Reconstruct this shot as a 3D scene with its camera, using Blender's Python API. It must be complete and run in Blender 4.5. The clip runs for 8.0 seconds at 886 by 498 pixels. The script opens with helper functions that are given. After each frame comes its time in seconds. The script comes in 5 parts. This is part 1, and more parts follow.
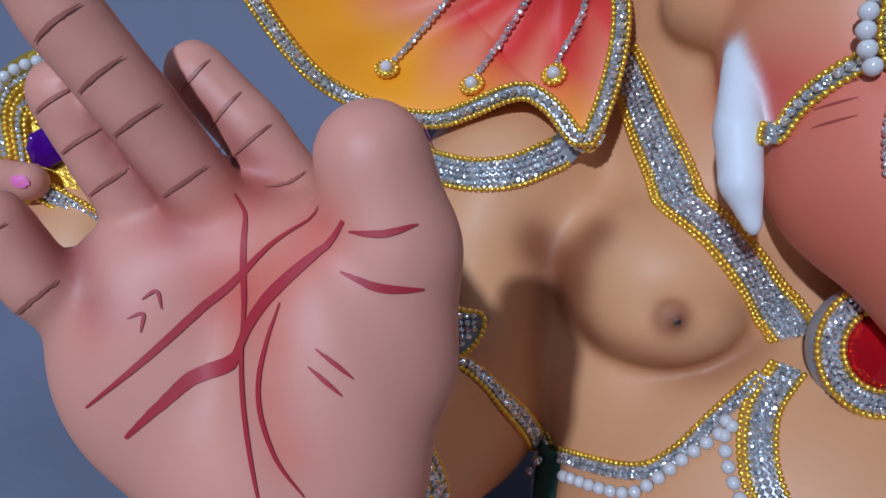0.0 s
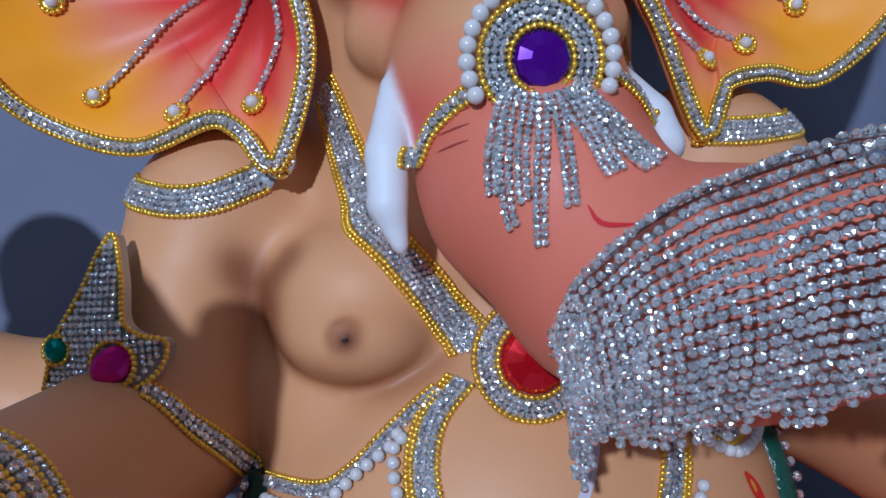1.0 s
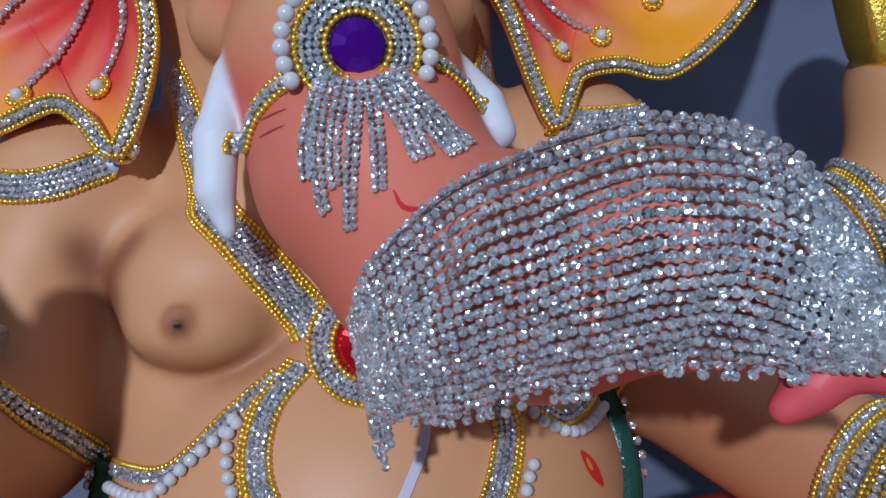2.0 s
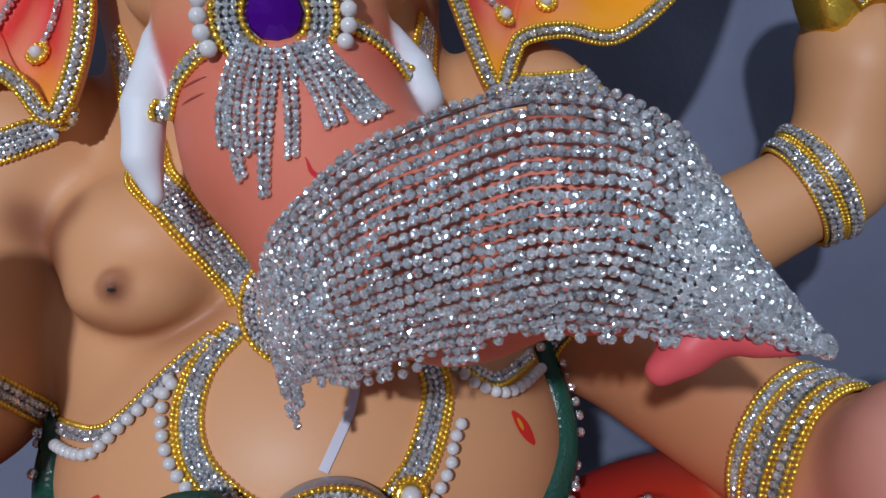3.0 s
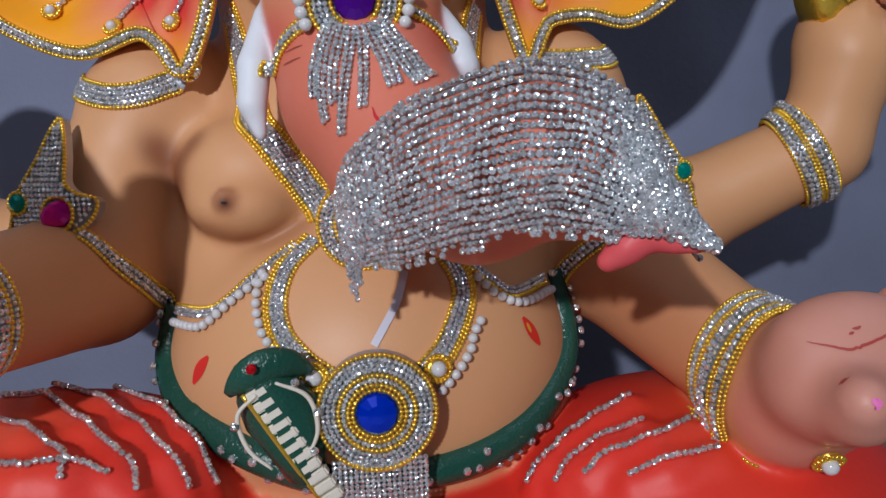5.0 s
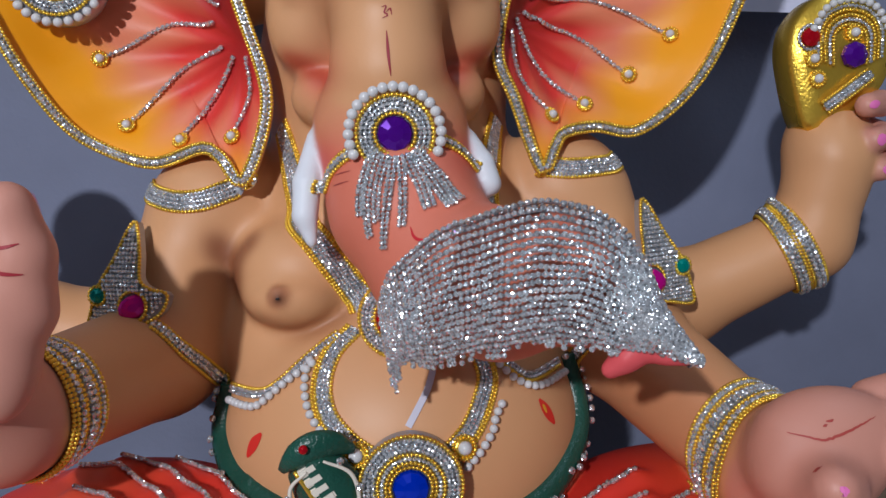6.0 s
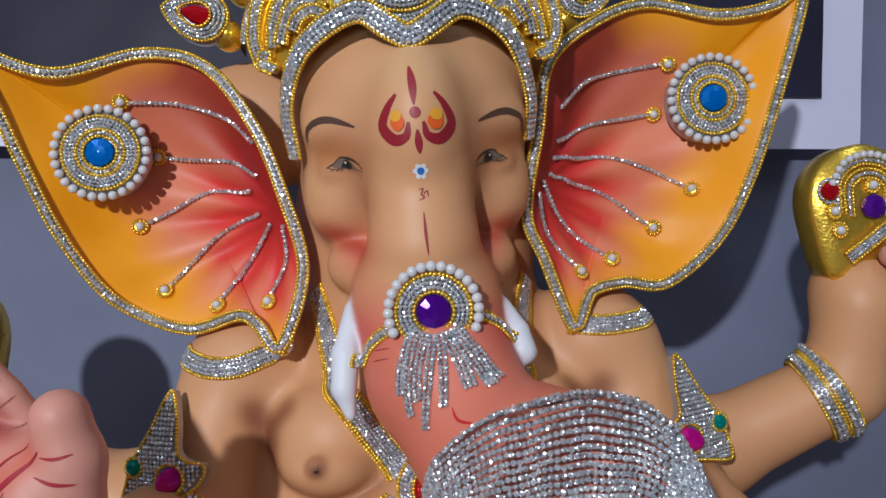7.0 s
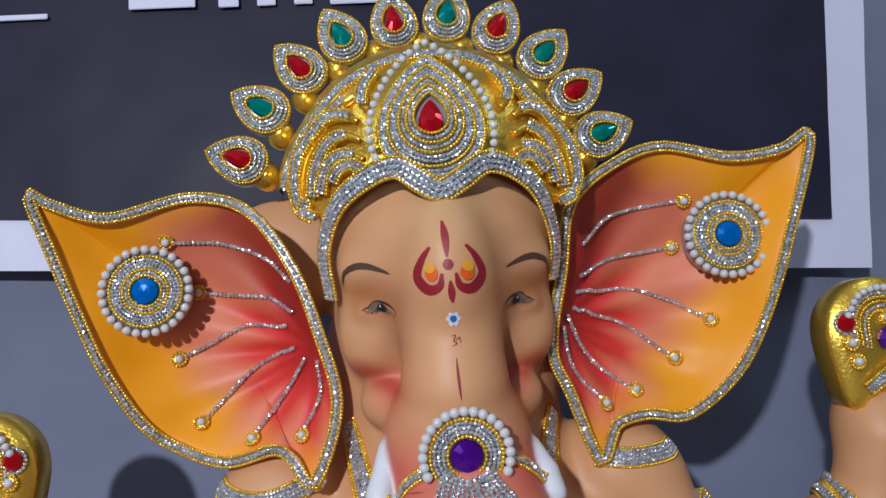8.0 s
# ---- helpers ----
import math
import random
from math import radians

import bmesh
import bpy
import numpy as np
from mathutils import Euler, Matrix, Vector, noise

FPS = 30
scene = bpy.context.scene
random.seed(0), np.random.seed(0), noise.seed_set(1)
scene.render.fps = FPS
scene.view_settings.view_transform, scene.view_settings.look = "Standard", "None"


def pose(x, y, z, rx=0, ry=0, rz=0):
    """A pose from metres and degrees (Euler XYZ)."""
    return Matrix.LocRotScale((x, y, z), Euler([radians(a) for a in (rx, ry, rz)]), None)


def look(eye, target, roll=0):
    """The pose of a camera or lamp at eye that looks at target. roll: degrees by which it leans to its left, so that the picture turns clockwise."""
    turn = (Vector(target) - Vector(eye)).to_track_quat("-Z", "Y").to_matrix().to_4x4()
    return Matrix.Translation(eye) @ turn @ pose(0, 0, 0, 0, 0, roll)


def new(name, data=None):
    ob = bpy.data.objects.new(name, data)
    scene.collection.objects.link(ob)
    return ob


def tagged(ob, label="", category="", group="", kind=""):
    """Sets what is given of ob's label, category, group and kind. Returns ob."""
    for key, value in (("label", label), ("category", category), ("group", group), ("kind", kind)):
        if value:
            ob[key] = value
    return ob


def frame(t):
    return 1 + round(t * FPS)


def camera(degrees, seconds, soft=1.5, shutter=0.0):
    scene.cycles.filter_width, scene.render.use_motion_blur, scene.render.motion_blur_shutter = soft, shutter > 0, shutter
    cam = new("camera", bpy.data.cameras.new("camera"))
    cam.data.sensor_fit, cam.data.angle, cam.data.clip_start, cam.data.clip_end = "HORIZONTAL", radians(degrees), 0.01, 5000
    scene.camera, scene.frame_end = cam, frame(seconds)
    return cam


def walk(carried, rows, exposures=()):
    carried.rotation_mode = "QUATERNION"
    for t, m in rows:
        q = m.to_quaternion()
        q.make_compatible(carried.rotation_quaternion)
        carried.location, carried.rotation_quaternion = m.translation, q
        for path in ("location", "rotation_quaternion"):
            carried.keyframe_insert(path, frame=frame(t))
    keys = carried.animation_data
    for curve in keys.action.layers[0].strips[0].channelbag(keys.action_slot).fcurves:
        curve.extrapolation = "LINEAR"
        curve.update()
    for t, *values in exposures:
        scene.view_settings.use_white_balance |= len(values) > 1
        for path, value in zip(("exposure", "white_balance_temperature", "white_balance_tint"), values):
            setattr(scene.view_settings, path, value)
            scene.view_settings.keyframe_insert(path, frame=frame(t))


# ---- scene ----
cam = camera(60.4, 8.0)
PATH = [
    (0, (0.01, -0.004, 1.016), (-0.041, 1.988, 0.841), -4.1),
    (0.5, (0.075, -0.01, 1.003), (0.184, 1.984, 0.903), -4.1),
    (1, (0.122, -0.02, 1.004), (0.342, 1.964, 0.887), -5.0),
    (1.5, (0.159, -0.017, 0.998), (0.452, 1.957, 0.865), -5.0),
    (2, (0.179, -0.033, 0.996), (0.525, 1.931, 0.847), -4.8),
    (2.2, (0.182, -0.033, 0.989), (0.552, 1.927, 0.846), -4.5),
    (3.3, (0.229, -0.052, 0.996), (0.546, 1.903, 0.715), -4.7),
    (3.5, (0.235, -0.055, 0.984), (0.554, 1.898, 0.693), -4.3),
    (4, (0.238, -0.090, 0.974), (0.512, 1.864, 0.645), -3.4),
    (4.2, (0.228, -0.098, 0.973), (0.472, 1.856, 0.628), -3.2),
    (5.3, (0.209, -0.201, 0.996), (0.367, 1.772, 0.71), -2.3),
    (5.5, (0.204, -0.217, 1.007), (0.353, 1.759, 0.739), -2.3),
    (6, (0.202, -0.238, 1.036), (0.337, 1.747, 0.83), -2.4),
    (6.5, (0.193, -0.24, 1.064), (0.326, 1.752, 0.945), -2.9),
    (7, (0.183, -0.242, 1.1), (0.31, 1.754, 1.128), -3.6),
    (7.5, (0.174, -0.245, 1.135), (0.286, 1.744, 1.306), -4.0),
    (8, (0.169, -0.273, 1.149), (0.278, 1.709, 1.389), -3.8),
]
walk(cam, [(t, look(eye, target, roll)) for t, eye, target, roll in PATH],
     [(0, -0.14, 5250, 8), (0.5, -0.08, 5080, 9), (1.5, -0.13, 5300, 9), (2.0, -0.12, 5380, 9), (3.5, -0.08, 6100, 10), (4.0, -0.04, 6150, 10), (6.5, -0.02, 6200, 10), (8.0, -0.02, 6100, 10)])

from mathutils.bvhtree import BVHTree

# ---- light ----
world = bpy.data.worlds.new("world")
scene.world = world
world.use_nodes = True
wn = world.node_tree.nodes
wn["Background"].inputs[0].default_value = (0.62, 0.72, 0.95, 1)
wn["Background"].inputs[1].default_value = 0.15


def lamp(name, eye, target, size, watts, colour):
    data = bpy.data.lights.new(name, "AREA")
    data.shape, data.size, data.energy, data.color = "DISK", size, watts, colour
    ob = new(name, data)
    ob.matrix_world = look(eye, target)
    return ob


lamp("work_lamp", (-0.62, -1.95, 1.83), (0.2, 0.4, 1.05), 0.09, 46, (0.98, 0.965, 1.0))
# two unseen overhead lights, added for fill and sparkle in the stones
for lx in (-0.9, 1.2):
    tube = lamp("added_fill_light", (lx, -0.3, 2.52), (lx, -0.3, 0), 0.1, 3.6, (0.72, 0.86, 1.0))
    tube.data.shape, tube.data.size, tube.data.size_y = "RECTANGLE", 0.06, 1.2


# ---- materials ----
def material(name, colour=(0.8, 0.8, 0.8), rough=0.5, metal=0.0, bump=0.0, scale=60.0, vary=0.12, attribute=""):
    m = bpy.data.materials.new(name)
    m.use_nodes = True
    nt = m.node_tree
    b = nt.nodes["Principled BSDF"]
    b.inputs["Roughness"].default_value = rough
    b.inputs["Metallic"].default_value = metal
    tc = nt.nodes.new("ShaderNodeTexCoord")
    big = nt.nodes.new("ShaderNodeTexNoise")
    big.inputs["Scale"].default_value = scale * 0.2
    big.inputs["Detail"].default_value = 4
    fine = nt.nodes.new("ShaderNodeTexNoise")
    fine.inputs["Scale"].default_value = scale * 6
    nt.links.new(tc.outputs["Object"], big.inputs["Vector"])
    nt.links.new(tc.outputs["Object"], fine.inputs["Vector"])
    hsv = nt.nodes.new("ShaderNodeHueSaturation")
    if attribute:
        src = nt.nodes.new("ShaderNodeAttribute")
        src.attribute_name = attribute
        nt.links.new(src.outputs["Color"], hsv.inputs["Color"])
    else:
        hsv.inputs["Color"].default_value = (*colour, 1)
    mr = nt.nodes.new("ShaderNodeMapRange")
    mr.inputs["To Min"].default_value = 1 - vary
    mr.inputs["To Max"].default_value = 1 + vary
    nt.links.new(big.outputs["Fac"], mr.inputs["Value"])
    nt.links.new(mr.outputs["Result"], hsv.inputs["Value"])
    nt.links.new(hsv.outputs["Color"], b.inputs["Base Color"])
    rr = nt.nodes.new("ShaderNodeMapRange")
    rr.inputs["To Min"].default_value = max(rough - 0.08, 0.02)
    rr.inputs["To Max"].default_value = min(rough + 0.08, 1)
    nt.links.new(big.outputs["Fac"], rr.inputs["Value"])
    nt.links.new(rr.outputs["Result"], b.inputs["Roughness"])
    if bump:
        bp = nt.nodes.new("ShaderNodeBump")
        bp.inputs["Strength"].default_value = bump
        bp.inputs["Distance"].default_value = 0.001
        nt.links.new(fine.outputs["Fac"], bp.inputs["Height"])
        nt.links.new(bp.outputs["Normal"], b.inputs["Normal"])
    return m


PAINT = material("airbrushed_paint", rough=0.5, bump=0.08, vary=0.05, attribute="paint")
GOLD = material("gilt", (0.92, 0.62, 0.08), 0.28, 0.82, 0.5, 60, 0.18)
SILVER = material("crystal_on_foil", (0.90, 0.96, 1.0), 0.16, 0.78, 0.0, 90, 0.06)


def faceted(m, size, tilt):
    """Small facets inside a stone, each turned its own way."""
    nt = m.node_tree
    geo, cells = nt.nodes.new("ShaderNodeNewGeometry"), nt.nodes.new("ShaderNodeTexVoronoi")
    cells.inputs["Scale"].default_value = 1 / size
    centre, scaled, total, unit = [nt.nodes.new("ShaderNodeVectorMath") for _ in range(4)]
    centre.operation, scaled.operation, total.operation, unit.operation = "SUBTRACT", "SCALE", "ADD", "NORMALIZE"
    centre.inputs[1].default_value = (0.5, 0.5, 0.5)
    scaled.inputs["Scale"].default_value = tilt
    nt.links.new(geo.outputs["Position"], cells.inputs["Vector"])
    nt.links.new(cells.outputs["Color"], centre.inputs[0])
    nt.links.new(centre.outputs[0], scaled.inputs[0])
    nt.links.new(scaled.outputs[0], total.inputs[0])
    nt.links.new(geo.outputs["Normal"], total.inputs[1])
    nt.links.new(total.outputs[0], unit.inputs[0])
    nt.links.new(unit.outputs[0], nt.nodes["Principled BSDF"].inputs["Normal"])


faceted(SILVER, 0.0014, 1.15)


def scattered(m, low, high):
    """Stones differ in how much light their foil gives back."""
    nt = m.node_tree
    hsv = [n for n in nt.nodes if n.type == "HUE_SAT"][0]
    one, many = nt.nodes.new("ShaderNodeObjectInfo"), nt.nodes.new("ShaderNodeNewGeometry")
    add, wrap, span = nt.nodes.new("ShaderNodeMath"), nt.nodes.new("ShaderNodeMath"), nt.nodes.new("ShaderNodeMapRange")
    wrap.operation = "FRACT"
    span.inputs["To Min"].default_value, span.inputs["To Max"].default_value = low, high
    nt.links.new(one.outputs["Random"], add.inputs[0])
    nt.links.new(many.outputs["Random Per Island"], add.inputs[1])
    nt.links.new(add.outputs[0], wrap.inputs[0])
    nt.links.new(wrap.outputs[0], span.inputs["Value"])
    nt.links.new(span.outputs["Result"], hsv.inputs["Value"])


scattered(SILVER, 0.75, 1.15)
FOIL = material("silver_foil", (0.40, 0.42, 0.46), 0.35, 0.6, 0.2, 90, 0.1)
RUBY = material("red_acrylic", (0.55, 0.005, 0.015), 0.10, 0.45, 0.0, 90, 0.1)
EMERALD = material("teal_acrylic", (0.0, 0.28, 0.24), 0.10, 0.45, 0.0, 90, 0.1)
AZURE = material("sky_blue_acrylic", (0.0, 0.16, 0.62), 0.12, 0.3, 0.0, 90, 0.1)
SAPPHIRE = material("deep_blue_acrylic", (0.0, 0.03, 0.55), 0.12, 0.3, 0.0, 90, 0.1)
AMETHYST = material("purple_acrylic", (0.09, 0.005, 0.30), 0.10, 0.4, 0.0, 90, 0.1)
MAGENTA = material("magenta_acrylic", (0.62, 0.005, 0.30), 0.10, 0.4, 0.0, 90, 0.1)
GREEN = material("dark_green_enamel", (0.012, 0.075, 0.052), 0.25, 0.0, 0.9, 60, 0.35)
CREAM = material("cream_paint", (0.74, 0.70, 0.60), 0.5, 0.0, 0.1, 60, 0.1)
PLASTER = material("limewash", (0.34, 0.34, 0.36), 0.8, 0.0, 0.4, 10, 0.2)
PEARL = material("pearl", (0.66, 0.67, 0.68), 0.16, 0.0, 0.0, 80, 0.06)
LINK = material("dark_chain", (0.30, 0.31, 0.34), 0.4, 0.8, 0.0, 90, 0.1)
CLOTH = material("backdrop_cloth", (0.18, 0.205, 0.30), 0.7, 0.0, 0.5, 24, 0.35)
VINYL = material("white_vinyl", (0.72, 0.74, 0.92), 0.35, 0.0, 0.1, 20, 0.08)
PRINT = material("dark_print", (0.024, 0.024, 0.046), 0.48, 0.0, 0.10, 40, 0.4)
PRINT.node_tree.nodes["Principled BSDF"].inputs["Specular IOR Level"].default_value = 0.15
DARKWALL = material("dim_wall", (0.28, 0.28, 0.30), 0.8, 0.0, 0.3, 10, 0.3)
WOOD = material("planks", (0.25, 0.17, 0.10), 0.6, 0.0, 0.3, 30, 0.3)


def part(name, mesh, mat, parent=None, label=""):
    """A bmesh or a mesh as one object under a thing."""
    if isinstance(mesh, bmesh.types.BMesh):
        me = bpy.data.meshes.new(name)
        mesh.to_mesh(me)
        mesh.free()
        mesh = me
    if mat and not mesh.materials:
        mesh.materials.append(mat)
    ob = new(name, mesh)
    if parent:
        ob.parent = parent
    if label:
        ob["label"] = label
    return ob


def mix(a, b, t):
    t = np.clip(t, 0, 1)[..., None]
    return np.array(a) * (1 - t) + np.array(b) * t


# ---- statue: rounded forms, merged on a grid ----
CX = 0.206
SKIN, PINK, CORAL, RED, WHITE, BROWN = (0.68, 0.355, 0.168), (0.62, 0.285, 0.215), (0.68, 0.19, 0.12), (0.78, 0.035, 0.02), (0.74, 0.79, 0.85), (0.16, 0.07, 0.04)
VOX = 0.0026
LOW, HIGH = np.array((-0.27, 0.10, 0.66)), np.array((0.72, 0.60, 1.36))
FORMS = []


def egg(c, r, k=0.02, paint=SKIN):
    FORMS.append(("egg", np.array(c, float), np.array(r, float), None, None, k, paint))


def limb(points, k=0.015, paint=SKIN):
    """Points of x, y, z and radius, joined by tapered round bars."""
    for a, b in zip(points, points[1:]):
        FORMS.append(("bar", np.array(a[:3], float), np.array(b[:3], float), a[3], b[3], k, paint))


def both(f, *args, shift=(0, 0, 0), **kw):
    """The form and its mirror image, which may be shifted."""
    f(*args, **kw)
    if f is egg:
        c = args[0]
        f((2 * CX - c[0] + shift[0], c[1] + shift[1], c[2] + shift[2]), *args[1:], **kw)
    else:
        f([(2 * CX - p[0] + shift[0], p[1] + shift[1], p[2] + shift[2], p[3]) for p in args[0]], *args[1:], **kw)


# folds of the garment, each with its string of stones
LEGS = [[(-0.060, 0.385, 0.800), (-0.027, 0.371, 0.802), (0.014, 0.332, 0.794), (0.040, 0.308, 0.782), (0.054, 0.290, 0.768)],
        [(-0.033, 0.404, 0.800), (0.012, 0.368, 0.798), (0.043, 0.342, 0.788), (0.067, 0.321, 0.773), (0.080, 0.308, 0.758)],
        [(0.012, 0.398, 0.796), (0.048, 0.374, 0.788), (0.075, 0.347, 0.775), (0.092, 0.322, 0.752)],
        [(-0.047, 0.340, 0.800), (-0.018, 0.322, 0.797), (0.008, 0.300, 0.787), (0.014, 0.287, 0.781)],
        [(-0.028, 0.292, 0.788), (-0.007, 0.289, 0.786), (0.010, 0.293, 0.784), (0.039, 0.295, 0.777)],
        [(0.394, 0.356, 0.777), (0.367, 0.344, 0.768), (0.347, 0.337, 0.759), (0.328, 0.331, 0.745), (0.318, 0.329, 0.733)],
        [(0.391, 0.321, 0.771), (0.364, 0.317, 0.762), (0.345, 0.314, 0.751), (0.334, 0.312, 0.741)],
        [(0.420, 0.310, 0.774), (0.389, 0.303, 0.766), (0.364, 0.305, 0.758), (0.348, 0.304, 0.749)],
        [(0.428, 0.283, 0.765), (0.395, 0.284, 0.759), (0.372, 0.286, 0.752)]]
# torso
egg((CX, 0.455, 0.80), (0.165, 0.140, 0.14))
egg((CX, 0.488, 0.95), (0.145, 0.090, 0.12), 0.03)
both(egg, (0.105, 0.475, 0.885), (0.060, 0.070, 0.075), 0.02)
both(egg, (0.124, 0.436, 0.956), (0.060, 0.056, 0.046), 0.014)
both(egg, (0.118, 0.421, 0.936), (0.045, 0.055, 0.030), 0.008)
both(egg, (0.111, 0.370, 0.941), (0.009, 0.007, 0.009), 0.004, (0.45, 0.20, 0.10))
both(egg, (0.111, 0.363, 0.941), (0.0035, 0.004, 0.0035), 0.002, BROWN)
both(egg, (0.048, 0.485, 1.015), (0.058, 0.058, 0.058), 0.025)
limb([(CX, 0.50, 1.03, 0.105), (CX, 0.51, 1.14, 0.118)], 0.03)
# front arm with the raised palm
limb([(0.026, 0.475, 1.00, 0.045), (-0.008, 0.445, 0.885, 0.053)], 0.02)
limb([(-0.010, 0.445, 0.880, 0.053), (-0.060, 0.270, 0.885, 0.040)], 0.015)
limb([(-0.058, 0.265, 0.885, 0.038), (-0.055, 0.225, 0.93, 0.034)], 0.02, PINK)
egg((-0.056, 0.228, 0.968), (0.050, 0.024, 0.058), 0.02, PINK)
egg((-0.029, 0.208, 0.955), (0.028, 0.025, 0.054), 0.008, PINK)
egg((-0.088, 0.216, 0.972), (0.026, 0.020, 0.038), 0.014, PINK)
egg((-0.058, 0.216, 1.000), (0.036, 0.012, 0.014), 0.012, PINK)
limb([(-0.013, 0.214, 0.965, 0.0200), (-0.009, 0.210, 0.998, 0.0180), (-0.013, 0.206, 1.024, 0.0165)], 0.007, PINK)
FINGERS = [[(-0.036, 0.230, 1.010, 0.0110), (-0.051, 0.226, 1.036, 0.0102), (-0.066, 0.226, 1.054, 0.0098)],
           [(-0.060, 0.216, 1.012, 0.0112), (-0.074, 0.200, 1.042, 0.0108), (-0.086, 0.190, 1.064, 0.0108), (-0.090, 0.186, 1.074, 0.0104)],
           [(-0.077, 0.222, 1.000, 0.0108), (-0.089, 0.213, 1.028, 0.0104), (-0.097, 0.207, 1.048, 0.0100)],
           [(-0.099, 0.218, 0.980, 0.0110), (-0.108, 0.204, 0.996, 0.0104), (-0.115, 0.198, 1.014, 0.0096)]]
for finger in FINGERS:
    limb(finger, 0.0012, PINK)
# front arm with the open palm
limb([(0.386, 0.475, 1.00, 0.045), (0.415, 0.445, 0.875, 0.053)], 0.02)
limb([(0.415, 0.445, 0.868, 0.053), (0.478, 0.290, 0.802, 0.041)], 0.015)
limb([(0.478, 0.286, 0.803, 0.040), (0.492, 0.262, 0.817, 0.036)], 0.03, PINK)
egg((0.494, 0.248, 0.842), (0.052, 0.030, 0.036), 0.03, PINK)
egg((0.474, 0.236, 0.822), (0.034, 0.026, 0.024), 0.02, PINK)
limb([(0.480, 0.226, 0.818, 0.020), (0.473, 0.206, 0.823, 0.0165), (0.466, 0.193, 0.832, 0.0130)], 0.016, PINK)
limb([(0.535, 0.240, 0.852, 0.016), (0.585, 0.215, 0.868, 0.013)], 0.004, PINK)
limb([(0.535, 0.262, 0.862, 0.016), (0.590, 0.245, 0.885, 0.012)], 0.004, PINK)
limb([(0.530, 0.225, 0.838, 0.015), (0.575, 0.195, 0.846, 0.012)], 0.004, PINK)
# back arms and fists
both(limb, [(0.400, 0.52, 0.93, 0.050), (0.480, 0.50, 0.895, 0.045), (0.605, 0.470, 0.955, 0.036)], 0.02, shift=(-0.005, 0, -0.01))
both(limb, [(0.605, 0.470, 0.955, 0.036), (0.622, 0.460, 1.030, 0.040)], 0.02, shift=(-0.010, 0, -0.045))
both(egg, (0.622, 0.470, 1.045), (0.038, 0.040, 0.045), 0.015, shift=(-0.010, 0, -0.045))
both(limb, [(0.655, 0.470, 1.085, 0.013), (0.655, 0.438, 1.080, 0.012), (0.634, 0.425, 1.078, 0.011)], 0.003, PINK, shift=(-0.010, 0, -0.045))
both(limb, [(0.655, 0.470, 1.060, 0.013), (0.662, 0.438, 1.050, 0.012), (0.642, 0.426, 1.047, 0.011)], 0.003, PINK, shift=(-0.010, 0, -0.045))
both(limb, [(0.655, 0.470, 1.035, 0.013), (0.668, 0.445, 1.025, 0.012), (0.652, 0.432, 1.020, 0.011)], 0.003, PINK, shift=(-0.010, 0, -0.045))
# head and face
egg((CX, 0.445, 1.215), (0.100, 0.108, 0.110), 0.03)
egg((CX, 0.428, 1.245), (0.101, 0.092, 0.068), 0.02)
egg((CX, 0.385, 1.207), (0.049, 0.085, 0.080), 0.014)
both(egg, (0.141, 0.412, 1.160), (0.031, 0.034, 0.040), 0.015)
both(egg, (0.154, 0.412, 1.100), (0.029, 0.032, 0.026), 0.006)
both(egg, (0.052, 0.533, 1.245), (0.078, 0.030, 0.066), 0.02)
both(egg, (0.150, 0.385, 1.214), (0.034, 0.026, 0.018), 0.015)
both(egg, (0.142, 0.383, 1.1775), (0.0160, 0.014, 0.0105), 0.006)
# trunk
limb([(CX, 0.360, 1.165, 0.0425), (CX, 0.355, 1.112, 0.0425), (CX, 0.376, 1.070, 0.057)], 0.008)
limb([(CX, 0.378, 1.066, 0.060), (0.214, 0.352, 1.010, 0.056), (0.240, 0.320, 0.965, 0.052), (0.275, 0.275, 0.957, 0.050), (0.306, 0.234, 0.964, 0.040), (0.328, 0.209, 0.952, 0.025), (0.346, 0.188, 0.938, 0.012)], 0.015, CORAL)
LIP = (0.70, 0.09, 0.10)
limb([(0.344, 0.182, 0.931, 0.010), (0.334, 0.184, 0.924, 0.0085), (0.325, 0.186, 0.917, 0.0060)], 0.004, LIP)
limb([(0.344, 0.180, 0.932, 0.008), (0.353, 0.173, 0.929, 0.0075), (0.363, 0.167, 0.926, 0.0050)], 0.004, LIP)
# tusks
limb([(0.148, 0.368, 1.065, 0.008), (0.140, 0.352, 1.030, 0.0112), (0.138, 0.345, 1.006, 0.0100), (0.142, 0.343, 0.985, 0.0045)], 0.002, WHITE)
limb([(0.266, 0.368, 1.060, 0.008), (0.275, 0.352, 1.040, 0.0100), (0.279, 0.348, 1.024, 0.0105)], 0.002, WHITE)
# folded legs in the red garment
egg((-0.035, 0.37, 0.722), (0.150, 0.140, 0.080), 0.01, RED)
egg((0.45, 0.37, 0.705), (0.150, 0.140, 0.078), 0.01, RED)
egg((CX, 0.42, 0.685), (0.24, 0.15, 0.05), 0.01, RED)
for line in LEGS:
    limb([(x, y, z - 0.004, 0.0095) for x, y, z in line], 0.012, RED)


def distance(form, p):
    kind, a, b, ra, rb, k, paint = form
    if kind == "egg":
        q = (p - a) / b
        k0 = np.sqrt((q * q).sum(-1))
        k1 = np.sqrt(((q / b) ** 2).sum(-1)) + 1e-9
        return k0 * (k0 - 1) / k1
    ab = b - a
    h = np.clip(((p - a) @ ab) / (ab @ ab), 0, 1)
    v = p - a - h[..., None] * ab
    return np.sqrt((v * v).sum(-1)) - (ra + (rb - ra) * h)


